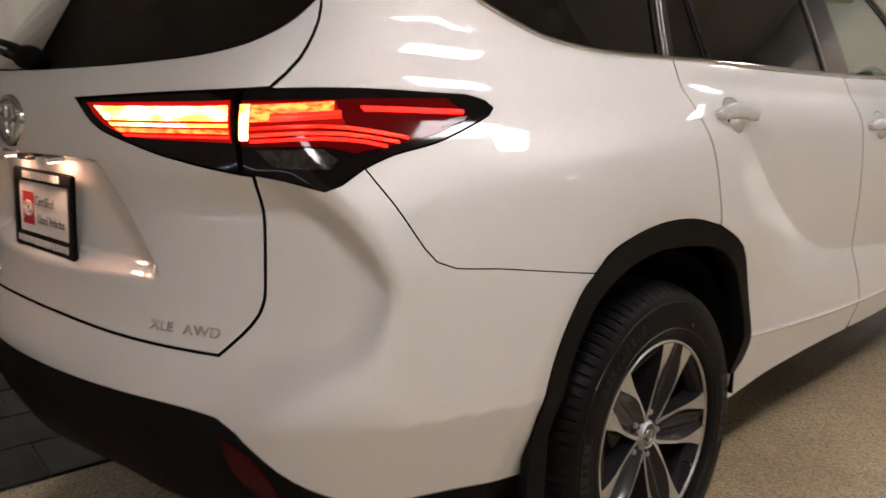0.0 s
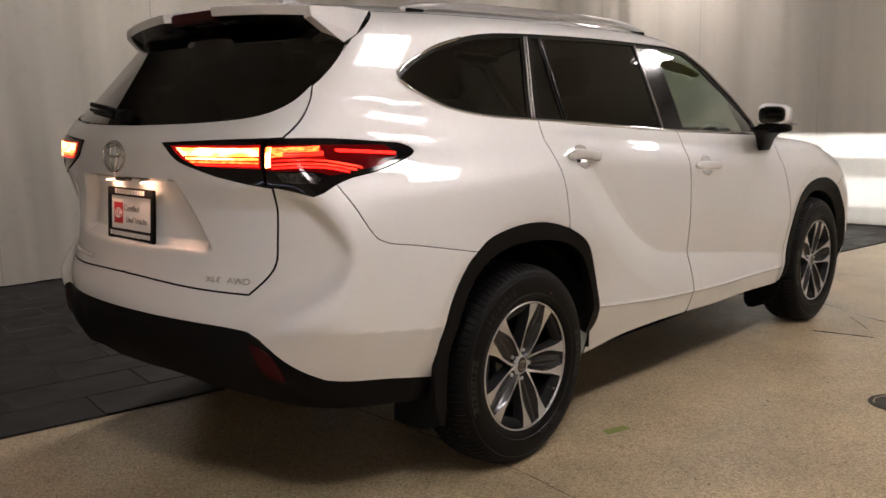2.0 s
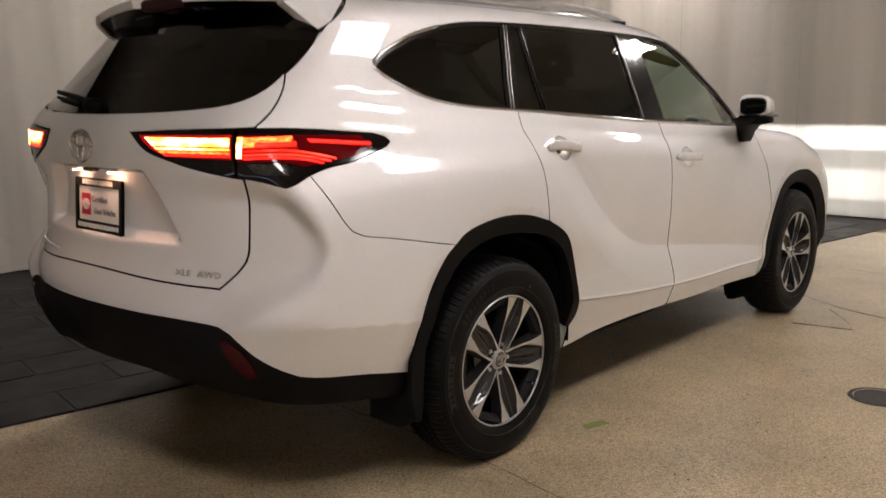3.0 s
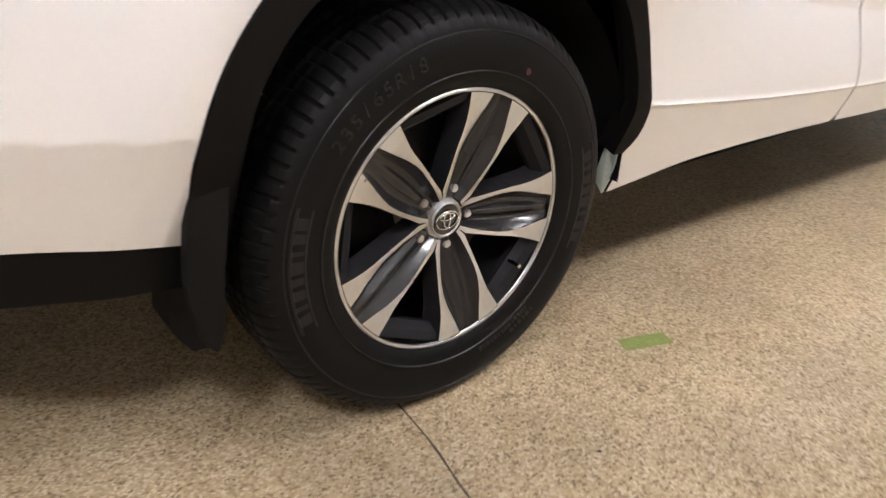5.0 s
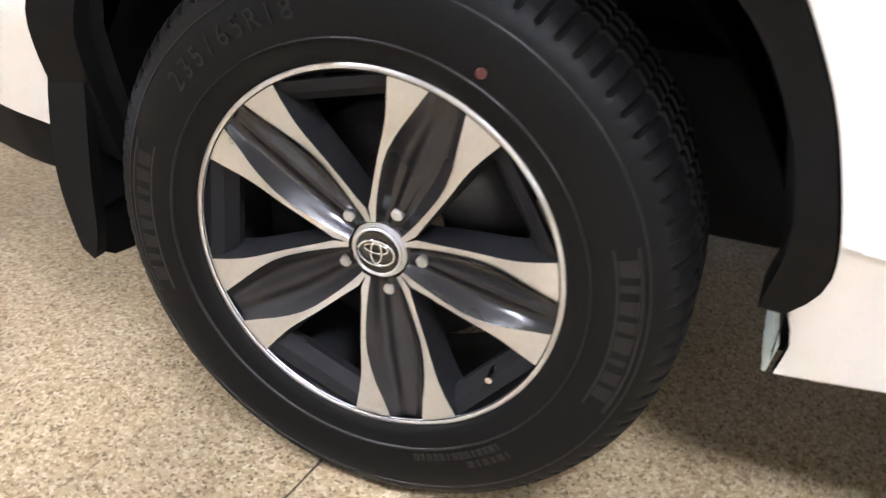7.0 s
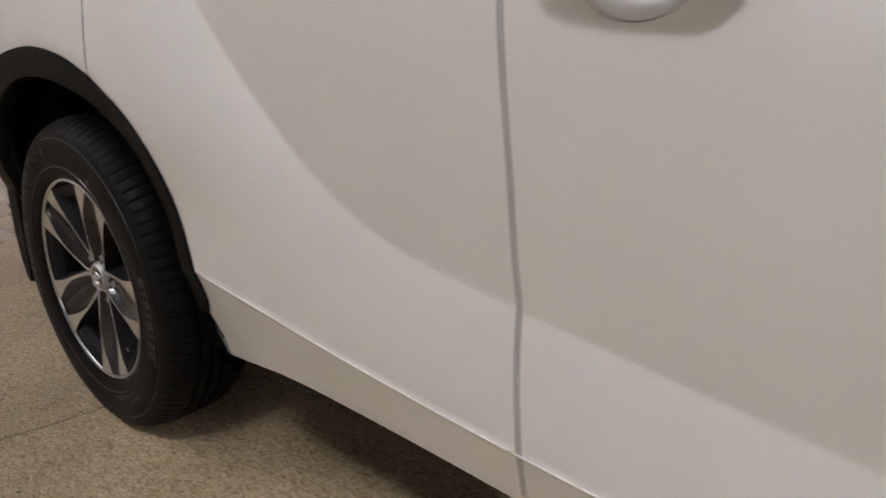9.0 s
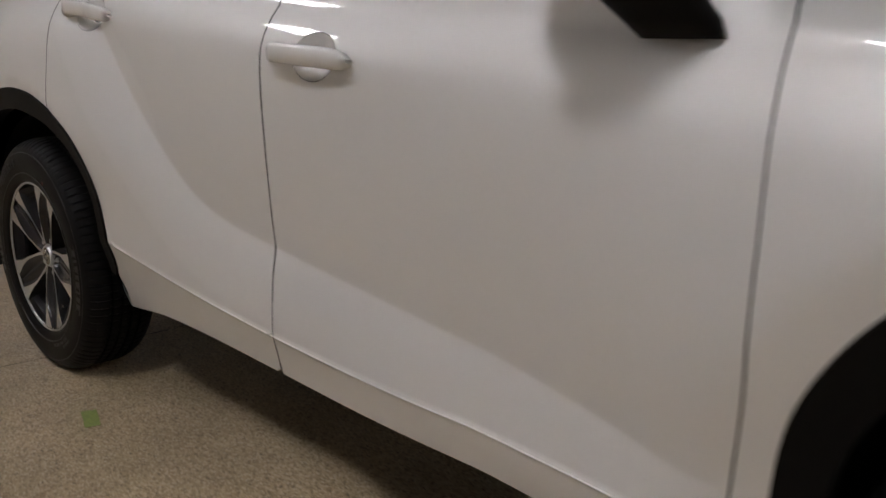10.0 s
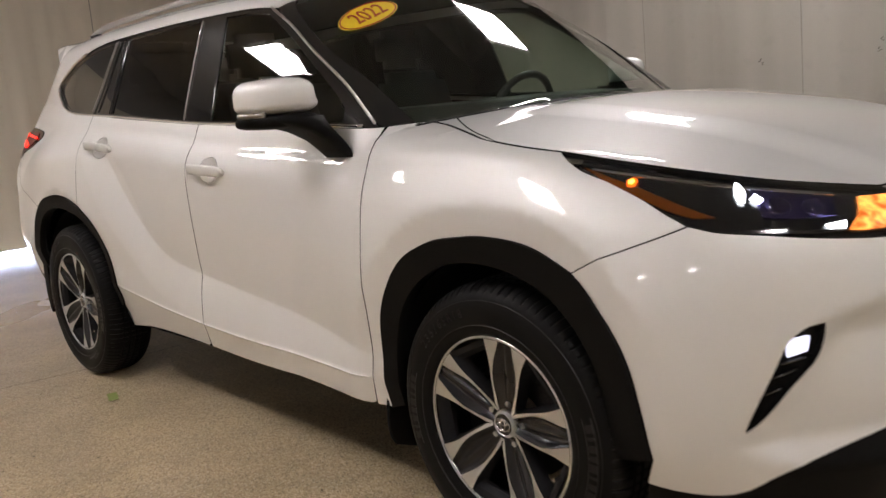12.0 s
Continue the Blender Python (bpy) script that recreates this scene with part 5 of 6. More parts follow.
# ---- wheels ----
def polar_fill(name, inner, outer, r, depth, thick, material, parent, label="", turn=0.0, side=1, flare=0.0, edge=None):
    """A bar along the radius between two angles (degrees) given for each radius, dished by depth, with thickness; flare widens its back."""
    verts, faces, n = [], [], len(r)
    for back in (0, 1):
        for k in range(n):
            for j, ang in enumerate((inner[k], outer[k])):
                a = math.radians(turn + side * (ang + back * flare * j))
                verts.append((r[k] * math.cos(a), depth[k] + back * thick, r[k] * math.sin(a)))
    m, walls = 2 * n, []
    for k in range(n - 1):
        i = 2 * k
        faces.append((i, i + 1, i + 3, i + 2))
        walls += [(m + i, m + i + 2, m + i + 3, m + i + 1), (i, i + 2, m + i + 2, m + i), (i + 1, m + i + 1, m + i + 3, i + 3)]
    walls += [(0, m, m + 1, 1), (m - 2, m - 1, 2 * m - 1, 2 * m - 2)]
    faces += walls
    if side < 0:
        faces = [f[::-1] for f in faces]
    return mesh_object(name, verts, [f[::-1] for f in faces], material, parent, label, smooth=False, edge=edge, edge_from=n - 1)


def tyre_profile():
    outer = smooth_line([(0.238, 0.006), (0.250, -0.006), (0.285, -0.012), (0.320, -0.012), (0.350, -0.002), (0.364, 0.012), (0.371, 0.026)], 0.008)
    tread = [(0.374, 0.036)]
    for y in (0.062, 0.092, 0.122, 0.152):
        tread += [(0.377, y - 0.006), (0.369, y - 0.004), (0.369, y + 0.004), (0.377, y + 0.006)]
    inner = [(r, 0.21 - y) for r, y in outer[::-1]]
    return [tuple(q) for q in outer] + tread + [(0.374, 0.174)] + inner, len(outer)


def make_wheel(turn, dotted):
    """Alloy wheel with five pairs of bright spokes round dark leaf-shaped inlays, on a black tyre."""
    wheel = revolved("wheel", [(0.234, 0.000), (0.240, 0.000), (0.242, 0.006), (0.236, 0.014), (0.226, 0.020), (0.222, 0.06), (0.215, 0.12), (0.218, 0.19), (0.238, 0.20)], BARREL, car, "alloy wheel with five pairs of machined spokes", 96)
    profile, shoulder = tyre_profile()
    def notch(i, k):
        if shoulder - 3 <= i <= shoulder + 1 and k % 6 == 0:
            return 0.005
        if shoulder + 1 < i < len(profile) - shoulder and k % 6 == 0:
            return 0.004
        return 0.0
    tyre = revolved("tyre", profile, RUBBER, wheel, "black all-season tyre with a grooved tread", 540, notch)
    rows = len(profile) - 1
    tyre.data.polygons.foreach_set("use_smooth", [not shoulder - 3 <= i % rows <= len(profile) - shoulder for i in range(len(tyre.data.polygons))])
    revolved("rim_lip", [(0.2345, 0.003), (0.236, -0.001), (0.2415, -0.001), (0.2430, 0.004), (0.2415, 0.010)], SILVER, wheel, "bright machined rim edge")
    r = np.array([0.040, 0.060, 0.080, 0.10, 0.125, 0.145, 0.165, 0.185, 0.207, 0.2355])
    leaf = np.array([27.0, 24.0, 21.5, 19.6, 17.6, 15.6, 13.0, 10.4, 8.0, 5.6])
    edge = np.array([36.2, 34.0, 27.6, 24.2, 21.4, 19.7, 18.3, 17.6, 17.6, 17.9])
    dish = 0.001 + 0.030 * np.clip(1 - r / 0.225, 0, 1) ** 1.15
    for k in range(5):
        at = turn + 72 * k
        for side in (1, -1):
            polar_fill("spoke", leaf, edge, r, dish, 0.040, SILVER, wheel, "", at, side, 3.2, BARREL)
        # the leaf between the two spokes, hollowed along its middle
        verts, faces, cols = [], [], 17
        for i in range(len(r)):
            for j in range(cols):
                s = (j / (cols - 1)) * 2 - 1
                a = math.radians(at + s * leaf[i])
                ridge = 0.0055 * math.cos(2 * math.pi * s) * (0.4 + 0.6 * min(1, r[i] / 0.12)) * min(1, (0.2355 - r[i]) / 0.05)
                verts.append((r[i] * math.cos(a), dish[i] + 0.003 + 0.013 * (1 - s * s) * min(1, (r[i] - 0.03) / 0.03) * (0.35 + 0.65 * min(1.0, (0.2355 - r[i]) / 0.08)) - ridge, r[i] * math.sin(a)))
        for i in range(len(r) - 1):
            for j in range(cols - 1):
                q = i * cols + j
                faces.append((q, q + 1, q + cols + 1, q + cols))
        mesh_object("spoke_inlay", verts, faces, GUNMETAL, wheel, "dark grey painted inlay")
        bm = bmesh.new()
        a = math.radians(at)
        bmesh.ops.create_cone(bm, cap_ends=True, segments=6, radius1=0.0085, radius2=0.0085, depth=0.024, matrix=Matrix.Translation((0.0560 * math.cos(a), 0.041, 0.0560 * math.sin(a))) @ Matrix.Rotation(math.pi / 2, 4, "X"))
        part("lug_nut", bm, SILVER, wheel, bevel=0.002)
        # the step of the rim seen in the opening between the pairs
        polar_fill("opening_step", np.full(3, 18.4), np.full(3, 53.6), np.array([0.206, 0.219, 0.2350]), np.array([0.026, 0.010, 0.004]), 0.012, BARREL, wheel, "", at, 1)
    bm = bmesh.new()
    bmesh.ops.create_cone(bm, cap_ends=True, segments=40, radius1=0.040, radius2=0.037, depth=0.026, matrix=Matrix.Translation((0, 0.040, 0)) @ Matrix.Rotation(math.pi / 2, 4, "X"))
    part("hub", bm, SILVER, wheel, "bright alloy hub", smooth=False, bevel=0.002)
    bm = bmesh.new()
    bmesh.ops.create_cone(bm, cap_ends=True, segments=40, radius1=0.030, radius2=0.030, depth=0.008, matrix=Matrix.Translation((0, 0.026, 0)) @ Matrix.Rotation(math.pi / 2, 4, "X"))
    cap = part("centre_cap", bm, GLOSS_BLACK, wheel, "black centre cap with a bright oval badge", bevel=0.002)
    emblem_rings(cap, 0.024, Matrix.Translation((0, 0.020, 0)), "badge_ring")
    revolved("cap_edge", [(0.029, 0.023), (0.031, 0.020), (0.033, 0.023), (0.033, 0.030)], SILVER, wheel, "", 40)
    revolved("brake_disc", [(0.06, 0.10), (0.165, 0.10), (0.165, 0.124), (0.06, 0.124)], DISC, wheel, "worn steel brake disc", 64)
    bm = bmesh.new()
    v = box(bm, -0.185, -0.10, 0.072, 0.15, -0.07, 0.09)
    part("brake_caliper", bm, DARK, wheel, bevel=0.012)
    a = math.radians(turn - 72 + 36 + 3 - 72)
    bm = bmesh.new()
    bmesh.ops.create_cone(bm, cap_ends=True, segments=12, radius1=0.006, radius2=0.0045, depth=0.035, matrix=Matrix.Translation((0.205 * math.cos(a), 0.012, 0.205 * math.sin(a))) @ Matrix.Rotation(math.pi / 2, 4, "X"))
    part("valve_stem", bm, CHROME, wheel)
    # raised sidewall marks: the size in letters, the maker as plain bars, and two ribs
    for start, count, size, rad in ((196, 8, -4.4, 0.314), (13, 8, -4.4, 0.314), (-75, 14, 1.9, 0.285), (300, 6, 2.2, 0.30)):
        tall = 0.010 if abs(size) > 4 else 0.005
        if tall > 0.006:
            band = np.linspace(start + 4.5, start + size * (count - 1) - 4.5, 22)
            for mid in (0.301, 0.327):
                ring = [(q * math.cos(b), y, q * math.sin(b)) for b in np.radians(band) for q, y in ((mid - 0.0022, -0.010), (mid - 0.0015, -0.0132), (mid + 0.0015, -0.0132), (mid + 0.0022, -0.010))]
                mesh_object("brand_edge", ring, [(4 * k + j, 4 * k + j + 1, 4 * k + j + 5, 4 * k + j + 4) for k in range(21) for j in range(3)], RUBBER_MARK, wheel)
        for i in range(count):
            w = abs(size) * (0.82, 0.36, 0.72, 0.55, 0.86, 0.30, 0.66, 0.78)[i % 8]
            polar_fill("sidewall_mark", np.full(2, -w / 2), np.full(2, w / 2), np.array([rad - tall, rad + tall]), np.array([-0.0130, -0.0130]), 0.003, RUBBER_MARK, wheel, "", start + size * i, 1)
    for i, sign in enumerate("235/65R18"):
        a = math.radians(141.5 - 4.3 * i)
        spot = Matrix.Translation((0.306 * math.cos(a), -0.0138, 0.306 * math.sin(a))) @ Matrix.Rotation(math.pi / 2 - a, 4, "Y") @ Matrix.Rotation(math.pi / 2, 4, "X")
        written("size_letter", sign, 0.034, RUBBER_MARK, wheel, spot)
    for rad in (0.272, 0.336):
        revolved("sidewall_rib", [(rad - 0.0016, -0.008), (rad - 0.0008, -0.0136 if rad < 0.3 else -0.0098), (rad + 0.0008, -0.0136 if rad < 0.3 else -0.0096), (rad + 0.0016, -0.006)], RUBBER_MARK, wheel, "", 96)
    if dotted:
        a = math.radians(63)
        bm = bmesh.new()
        bmesh.ops.create_cone(bm, cap_ends=True, segments=16, radius1=0.006, radius2=0.0055, depth=0.002, matrix=Matrix.Translation((0.287 * math.cos(a), -0.0135, 0.287 * math.sin(a))) @ Matrix.Rotation(math.pi / 2, 4, "X"))
        part("balance_dot", bm, RED_DOT, wheel, "dull red painted dot")
    return wheel


def emblem_rings(parent, size, m, name):
    """A badge of three linked ovals as plain raised rings."""
    for a, b, cz in ((1.0, 0.70, 0.0), (0.30, 0.62, 0.03), (0.66, 0.26, 0.26)):
        pts = [m @ Vector((size * a * math.cos(t), 0, size * (b * math.sin(t) + cz))) for t in np.linspace(0, 2 * math.pi, 33)]
        tube(name, pts, size * 0.06, CHROME, parent, sides=6)


AXLES = (0.0, 2.85)
for x, turn in ((AXLES[0], 67.0), (AXLES[1], 78.5)):
    for m in (1, -1):
        w = make_wheel(turn, x == 0.0 and m == 1)
        w.matrix_basis = pose(x, -0.945 * m, 0.369, 0, 0, 0 if m > 0 else 180)


# ---- inner body, wheel wells and floor of the car ----
def inner_body():
    arches = [loop(REAR_ARCH_IN, [REAR_ARCH_IN[-1], (0.40, 0.20), (-0.36, 0.20), REAR_ARCH_IN[0]]), loop(FRONT_ARCH_IN, [FRONT_ARCH_IN[-1], (3.2, 0.20), (2.40, 0.20), FRONT_ARCH_IN[0]])]
    for flip in (False, True):
        ring = loop([(-0.38, 0.34), (-0.36, 0.60), (-0.30, 0.76), (-0.12, 0.84), (0.12, 0.83), (0.30, 0.77), (0.41, 0.65), (0.45, 0.45), (0.46, 0.31)], [(0.46, 0.31), (0.9, 0.37), (1.4, 0.35), (2.30, 0.33)], [(2.30, 0.33), (2.42, 0.40), (2.46, 0.55), (2.56, 0.71), (2.72, 0.79), (2.90, 0.79), (3.06, 0.73), (3.16, 0.62), (3.2, 0.40)], [(3.2, 0.40), (3.45, 0.34), (3.9, 0.40)], [(3.9, 0.40), (3.9, 0.86)], [(3.9, 0.86), (3.35, 0.93), (2.95, 1.04), (2.4, 1.12), (1.3, 1.17), (0.3, 1.24), (-0.3, 1.29), (-0.8, 1.27), (-1.53, 1.25)], [(-1.53, 1.25), (-1.53, 0.50)], [(-1.53, 0.50), (-1.0, 0.46), (-0.6, 0.40), (-0.38, 0.34)])
        sheet("inner_body", skin, ring, DARK, car, "dark inner body seen in the gaps", out=-0.022, lip=0, gap=0.0, grid=0.05, flip=flip)
    for x in AXLES:
        for m in (1, -1):
            verts, faces, n = [], [], 24
            for k in range(n + 1):
                a = math.pi * (-0.03 + 1.06 * k / n)
                c, s = 0.45 * math.cos(a), 0.445 * math.sin(a)
                verts += [(x + 0.02 + c, -0.905 * m, 0.375 + s), (x + 0.02 + c, -0.62 * m, 0.375 + s)]
            mid = len(verts)
            verts.append((x, -0.62 * m, 0.40))
            for k in range(n):
                i = 2 * k
                faces += [(i, i + 1, i + 3, i + 2), (i + 1, mid, i + 3)]
            mesh_object("wheel_well", verts, faces, DARK, car, "black wheel well liner")
    bm = bmesh.new()
    v = box(bm, -0.62, 3.40, -0.60, 0.60, 0.33, 0.44)
    v = box(bm, 0.50, 2.30, -0.84, 0.84, 0.29, 0.38)
    part("underbody", bm, DARK, car, "dark underbody")


inner_body()


def cabin():
    """Seats, dashboard and steering wheel behind the glass."""
    bm = bmesh.new()
    box(bm, -0.85, 2.2, -0.76, 0.76, 0.40, 0.62)
    part("cabin_floor", bm, DARK, car)
    for x, y in ((1.35, -0.40), (1.35, 0.40), (0.42, -0.42), (0.42, 0.42), (-0.35, -0.33), (-0.35, 0.33)):
        low = 0.0 if x > 0 else 0.06
        bm = bmesh.new()
        box(bm, x - 0.10, x + 0.42, y - 0.25, y + 0.25, 0.62, 0.80 + low)
        seat = part("car_seat", bm, SEAT, car, "dark leather car seat", smooth=True, bevel=0.05)
        bm = bmesh.new()
        v = box(bm, x - 0.16, x + 0.0, y - 0.24, y + 0.24, 0.72, 1.34 + low)
        for q in v:
            q.co.x -= 0.28 * (q.co.z - 0.72)
            if q.co.z > 1:
                q.co.y = y + (q.co.y - y) * 0.78
        part("seat_back", bm, SEAT, seat, smooth=True, bevel=0.05)
        bm = bmesh.new()
        v = box(bm, x - 0.38, x - 0.26, y - 0.13, y + 0.13, 1.36 + low, 1.54 + low * 0.3)
        part("headrest", bm, SEAT, seat, smooth=True, bevel=0.04)
    bm = bmesh.new()
    v = box(bm, 1.95, 2.30, -0.70, 0.70, 0.70, 1.17)
    for q in v:
        if q.co.z > 1 and q.co.x < 2.1:
            q.co.z += 0.02
    part("dashboard", bm, SEAT, car, "dark dashboard", bevel=0.05, smooth=True)
    ring = [Vector((1.80 + 0.07 * math.sin(t), 0.40 + 0.185 * math.cos(t), 1.10 + 0.17 * math.sin(t))) for t in np.linspace(0, 2 * math.pi, 41)]
    sw = tube("steering_wheel", ring, 0.016, SEAT, car, "dark steering wheel")
    bm = bmesh.new()
    box(bm, 1.80, 1.86, 0.30, 0.50, 1.05, 1.15)
    part("steering_boss", bm, SEAT, sw, bevel=0.02)


cabin()


# ---- tail and roof fittings ----
def spoiler():
    """A roof-edge wing over the rear glass with a high brake lamp."""
    n, verts, faces, cols = 30, [], [], 5
    for i in range(n + 1):
        y = -0.60 + 1.20 * i / n
        a = abs(y)
        back = -0.765 + 0.26 * a * a + (0.05 if a < 0.15 else 0.0)
        zb = 1.672 - 0.075 * a * a
        front = -0.43
        zf = float(top_skin(np.array([front]), np.array([y * 0.96]))[0][0][2])
        for k in range(cols):
            t = k / (cols - 1)
            verts.append((front + (back - front) * t, y, zf + (zb - zf) * t + 0.006 * math.sin(math.pi * t)))
        verts += [(back + 0.006, y, zb - 0.030), (-0.60, y, 1.605 - 0.10 * a * a)]
    rows = cols + 2
    for i in range(n):
        for k in range(rows - 1):
            a = rows * i + k
            faces.append((a, a + 1, a + 1 + rows, a + rows))
    white = [f for q, f in enumerate(faces) if q % (rows - 1) < rows - 2]
    black = [f for q, f in enumerate(faces) if q % (rows - 1) == rows - 2]
    wing = mesh_object("spoiler", verts, white, PAINT, tailgate, "white roof spoiler", smooth=False)
    mesh_object("spoiler_underside", verts, black, GLOSS_BLACK, wing, "black underside")
    bm = bmesh.new()
    box(bm, -0.735, -0.66, -0.145, 0.145, 1.628, 1.668)
    part("high_brake_lamp", bm, RED_LENS, wing, "unlit dark red brake lamp", bevel=0.006)
    for m in (1, -1):
        bm = bmesh.new()
        ring = ((-0.41, -0.585, 1.646), (-0.54, -0.600, 1.650), (-0.675, -0.598, 1.645), (-0.672, -0.602, 1.612), (-0.575, -0.642, 1.532), (-0.53, -0.652, 1.558))
        v = [bm.verts.new((x, y * m, z)) for x, y, z in ring]
        w = [bm.verts.new((x, (y + 0.035) * m, z - 0.004)) for x, y, z in ring]
        bm.faces.new(v)
        bm.faces.new(w[::-1])
        for i in range(6):
            bm.faces.new((v[i], v[(i + 1) % 6], w[(i + 1) % 6], w[i]))
        part("spoiler_end", bm, PAINT, wing, "white end of the spoiler", bevel=0.004)
    bm = bmesh.new()
    v = [bm.verts.new(c) for c in ((-0.15, -0.026, 1.71), (-0.35, -0.034, 1.70), (-0.35, 0.034, 1.70), (-0.15, 0.026, 1.71), (-0.335, -0.006, 1.758), (-0.335, 0.006, 1.758))]
    for f in ((0, 1, 2, 3), (0, 4, 1), (1, 4, 5, 2), (2, 5, 3), (0, 3, 5, 4)):
        bm.faces.new([v[i] for i in f])
    part("roof_antenna", bm, PAINT, car, "white shark-fin antenna", bevel=0.006)


spoiler()


def roof_rails():
    for m in (1, -1):
        xs = np.linspace(-0.25, 1.42, 28)
        ys = -0.585 + 0.02 * (xs - 0.6) ** 2 - 0.01 * (xs > 1.2) * (1.2 - xs)
        p, n = top_skin(xs, ys, 0.0)
        t = np.linspace(0, 1, 28)
        p[:, 2] += 0.002 + 0.024 * np.clip(np.minimum(t / 0.12, (1 - t) / 0.12), 0, 1) ** 0.6
        tube("roof_rail", p * (1, m, 1), 0.013, surface_rail, car, "brushed silver roof rail", sides=8)
        for c in (1, 26):
            bm = bmesh.new()
            box(bm, p[c][0] - 0.05, p[c][0] + 0.05, m * p[c][1] - 0.014, m * p[c][1] + 0.014, p[c][2] - 0.045, p[c][2])
            part("rail_foot", bm, PLASTIC, car, "black roof rail foot", bevel=0.006)


surface_rail = surface("brushed_rail", (0.55, 0.54, 0.53), 0.35, metal=0.9, stain=0.05, bump=0.02)
roof_rails()


def door_mirrors():
    for m in (1, -1):
        bm = bmesh.new()
        bmesh.ops.create_uvsphere(bm, u_segments=28, v_segments=18, radius=1.0)
        for v in bm.verts:
            x, y, z = v.co
            # a rounded box that narrows outwards, flat towards the driver
            k = 0.50 if z < 0 else 0.62
            x, y, z = (math.copysign(abs(c) ** k, c) for c in (x, y, z))
            deep = (0.14 + 0.06 * y) if x > 0 else 0.02
            taper = 1 - 0.16 * (1 - y) / 2
            v.co = (1.99 + deep * x + 0.02 * (y + 1), -0.995 + 0.092 * y, 1.252 + (0.064 if z > 0 else 0.054) * z * taper)
            v.co.y *= m
        mirror = part("door_mirror", bm, PAINT, car, "white door mirror on a black foot", smooth=True)
        bm = bmesh.new()
        bmesh.ops.create_uvsphere(bm, u_segments=24, v_segments=14, radius=1.0)
        for v in bm.verts:
            x, y, z = (math.copysign(abs(c) ** 0.6, c) for c in v.co)
            v.co = (1.99 + ((0.142 + 0.06 * y) if x > 0 else 0.022) * x + 0.02 * (y + 1), m * (-0.994 + 0.094 * y), 1.182 + 0.028 * z * (1 - 0.3 * (1 - y) / 2))
        part("mirror_base", bm, PLASTIC, mirror, "black lower mirror shell", smooth=True)
        pts = [(2.065, -0.955, 1.190, 0.26, 0.17), (2.085, -0.945, 1.172, 0.235, 0.14), (2.125, -0.915, 1.145, 0.185, 0.085), (2.160, -0.893, 1.115, 0.155, 0.06), (2.185, -0.880, 1.085, 0.145, 0.045), (2.200, -0.872, 1.060, 0.125, 0.03)]
        bm = bmesh.new()
        rings = []
        for x, y, z, lx, ly in pts:
            ring = []
            for k in range(16):
                a = 2 * math.pi * k / 16
                ring.append(bm.verts.new((x + lx / 2 * math.copysign(abs(math.cos(a)) ** 0.7, math.cos(a)), m * (y + ly / 2 * math.copysign(abs(math.sin(a)) ** 0.7, math.sin(a))), z)))
            rings.append(ring)
        for r0, r1 in zip(rings, rings[1:]):
            for k in range(16):
                bm.faces.new((r0[k], r0[(k + 1) % 16], r1[(k + 1) % 16], r1[k]))
        bm.faces.new(rings[0])
        bm.faces.new(rings[-1])
        part("mirror_foot", bm, PLASTIC, mirror, "black mirror foot", smooth=True)
        bm = bmesh.new()
        bmesh.ops.create_uvsphere(bm, u_segments=24, v_segments=12, radius=1.0)
        for v in bm.verts:
            x, y, z = (math.copysign(abs(c) ** 0.6, c) for c in v.co)
            v.co = (1.970 + 0.004 * x + 0.02 * (y + 1), m * (-0.995 + 0.080 * y), 1.250 + 0.046 * z)
        part("mirror_glass", bm, CHROME, mirror, "mirror glass", smooth=True)
        strip = []
        for i in range(12):
            t = math.radians(-8 + 62 * i / 11)
            strip.append((2.03 + 0.115 * math.sin(t) * 1.0, m * (-0.996 - 0.094 * math.cos(t) ** 0.5), 1.205))
        tube("mirror_turn_lamp", strip, 0.008, STEEL, mirror, "clear turn lamp strip", sides=8)
        if m < 0:
            mirror.location.x = -0.12


door_mirrors()


# ---- badges, plate, wiper and small fittings of the tail ----
def facing_back(x, y, z, lean=0.0):
    """A frame on the tail: its x to the right as seen from behind, its y up, its z backwards."""
    return Matrix(((0, 0, -1, x), (-1, 0, 0, y), (0, 1, 0, z), (0, 0, 0, 1))) @ pose(0, 0, 0, lean)


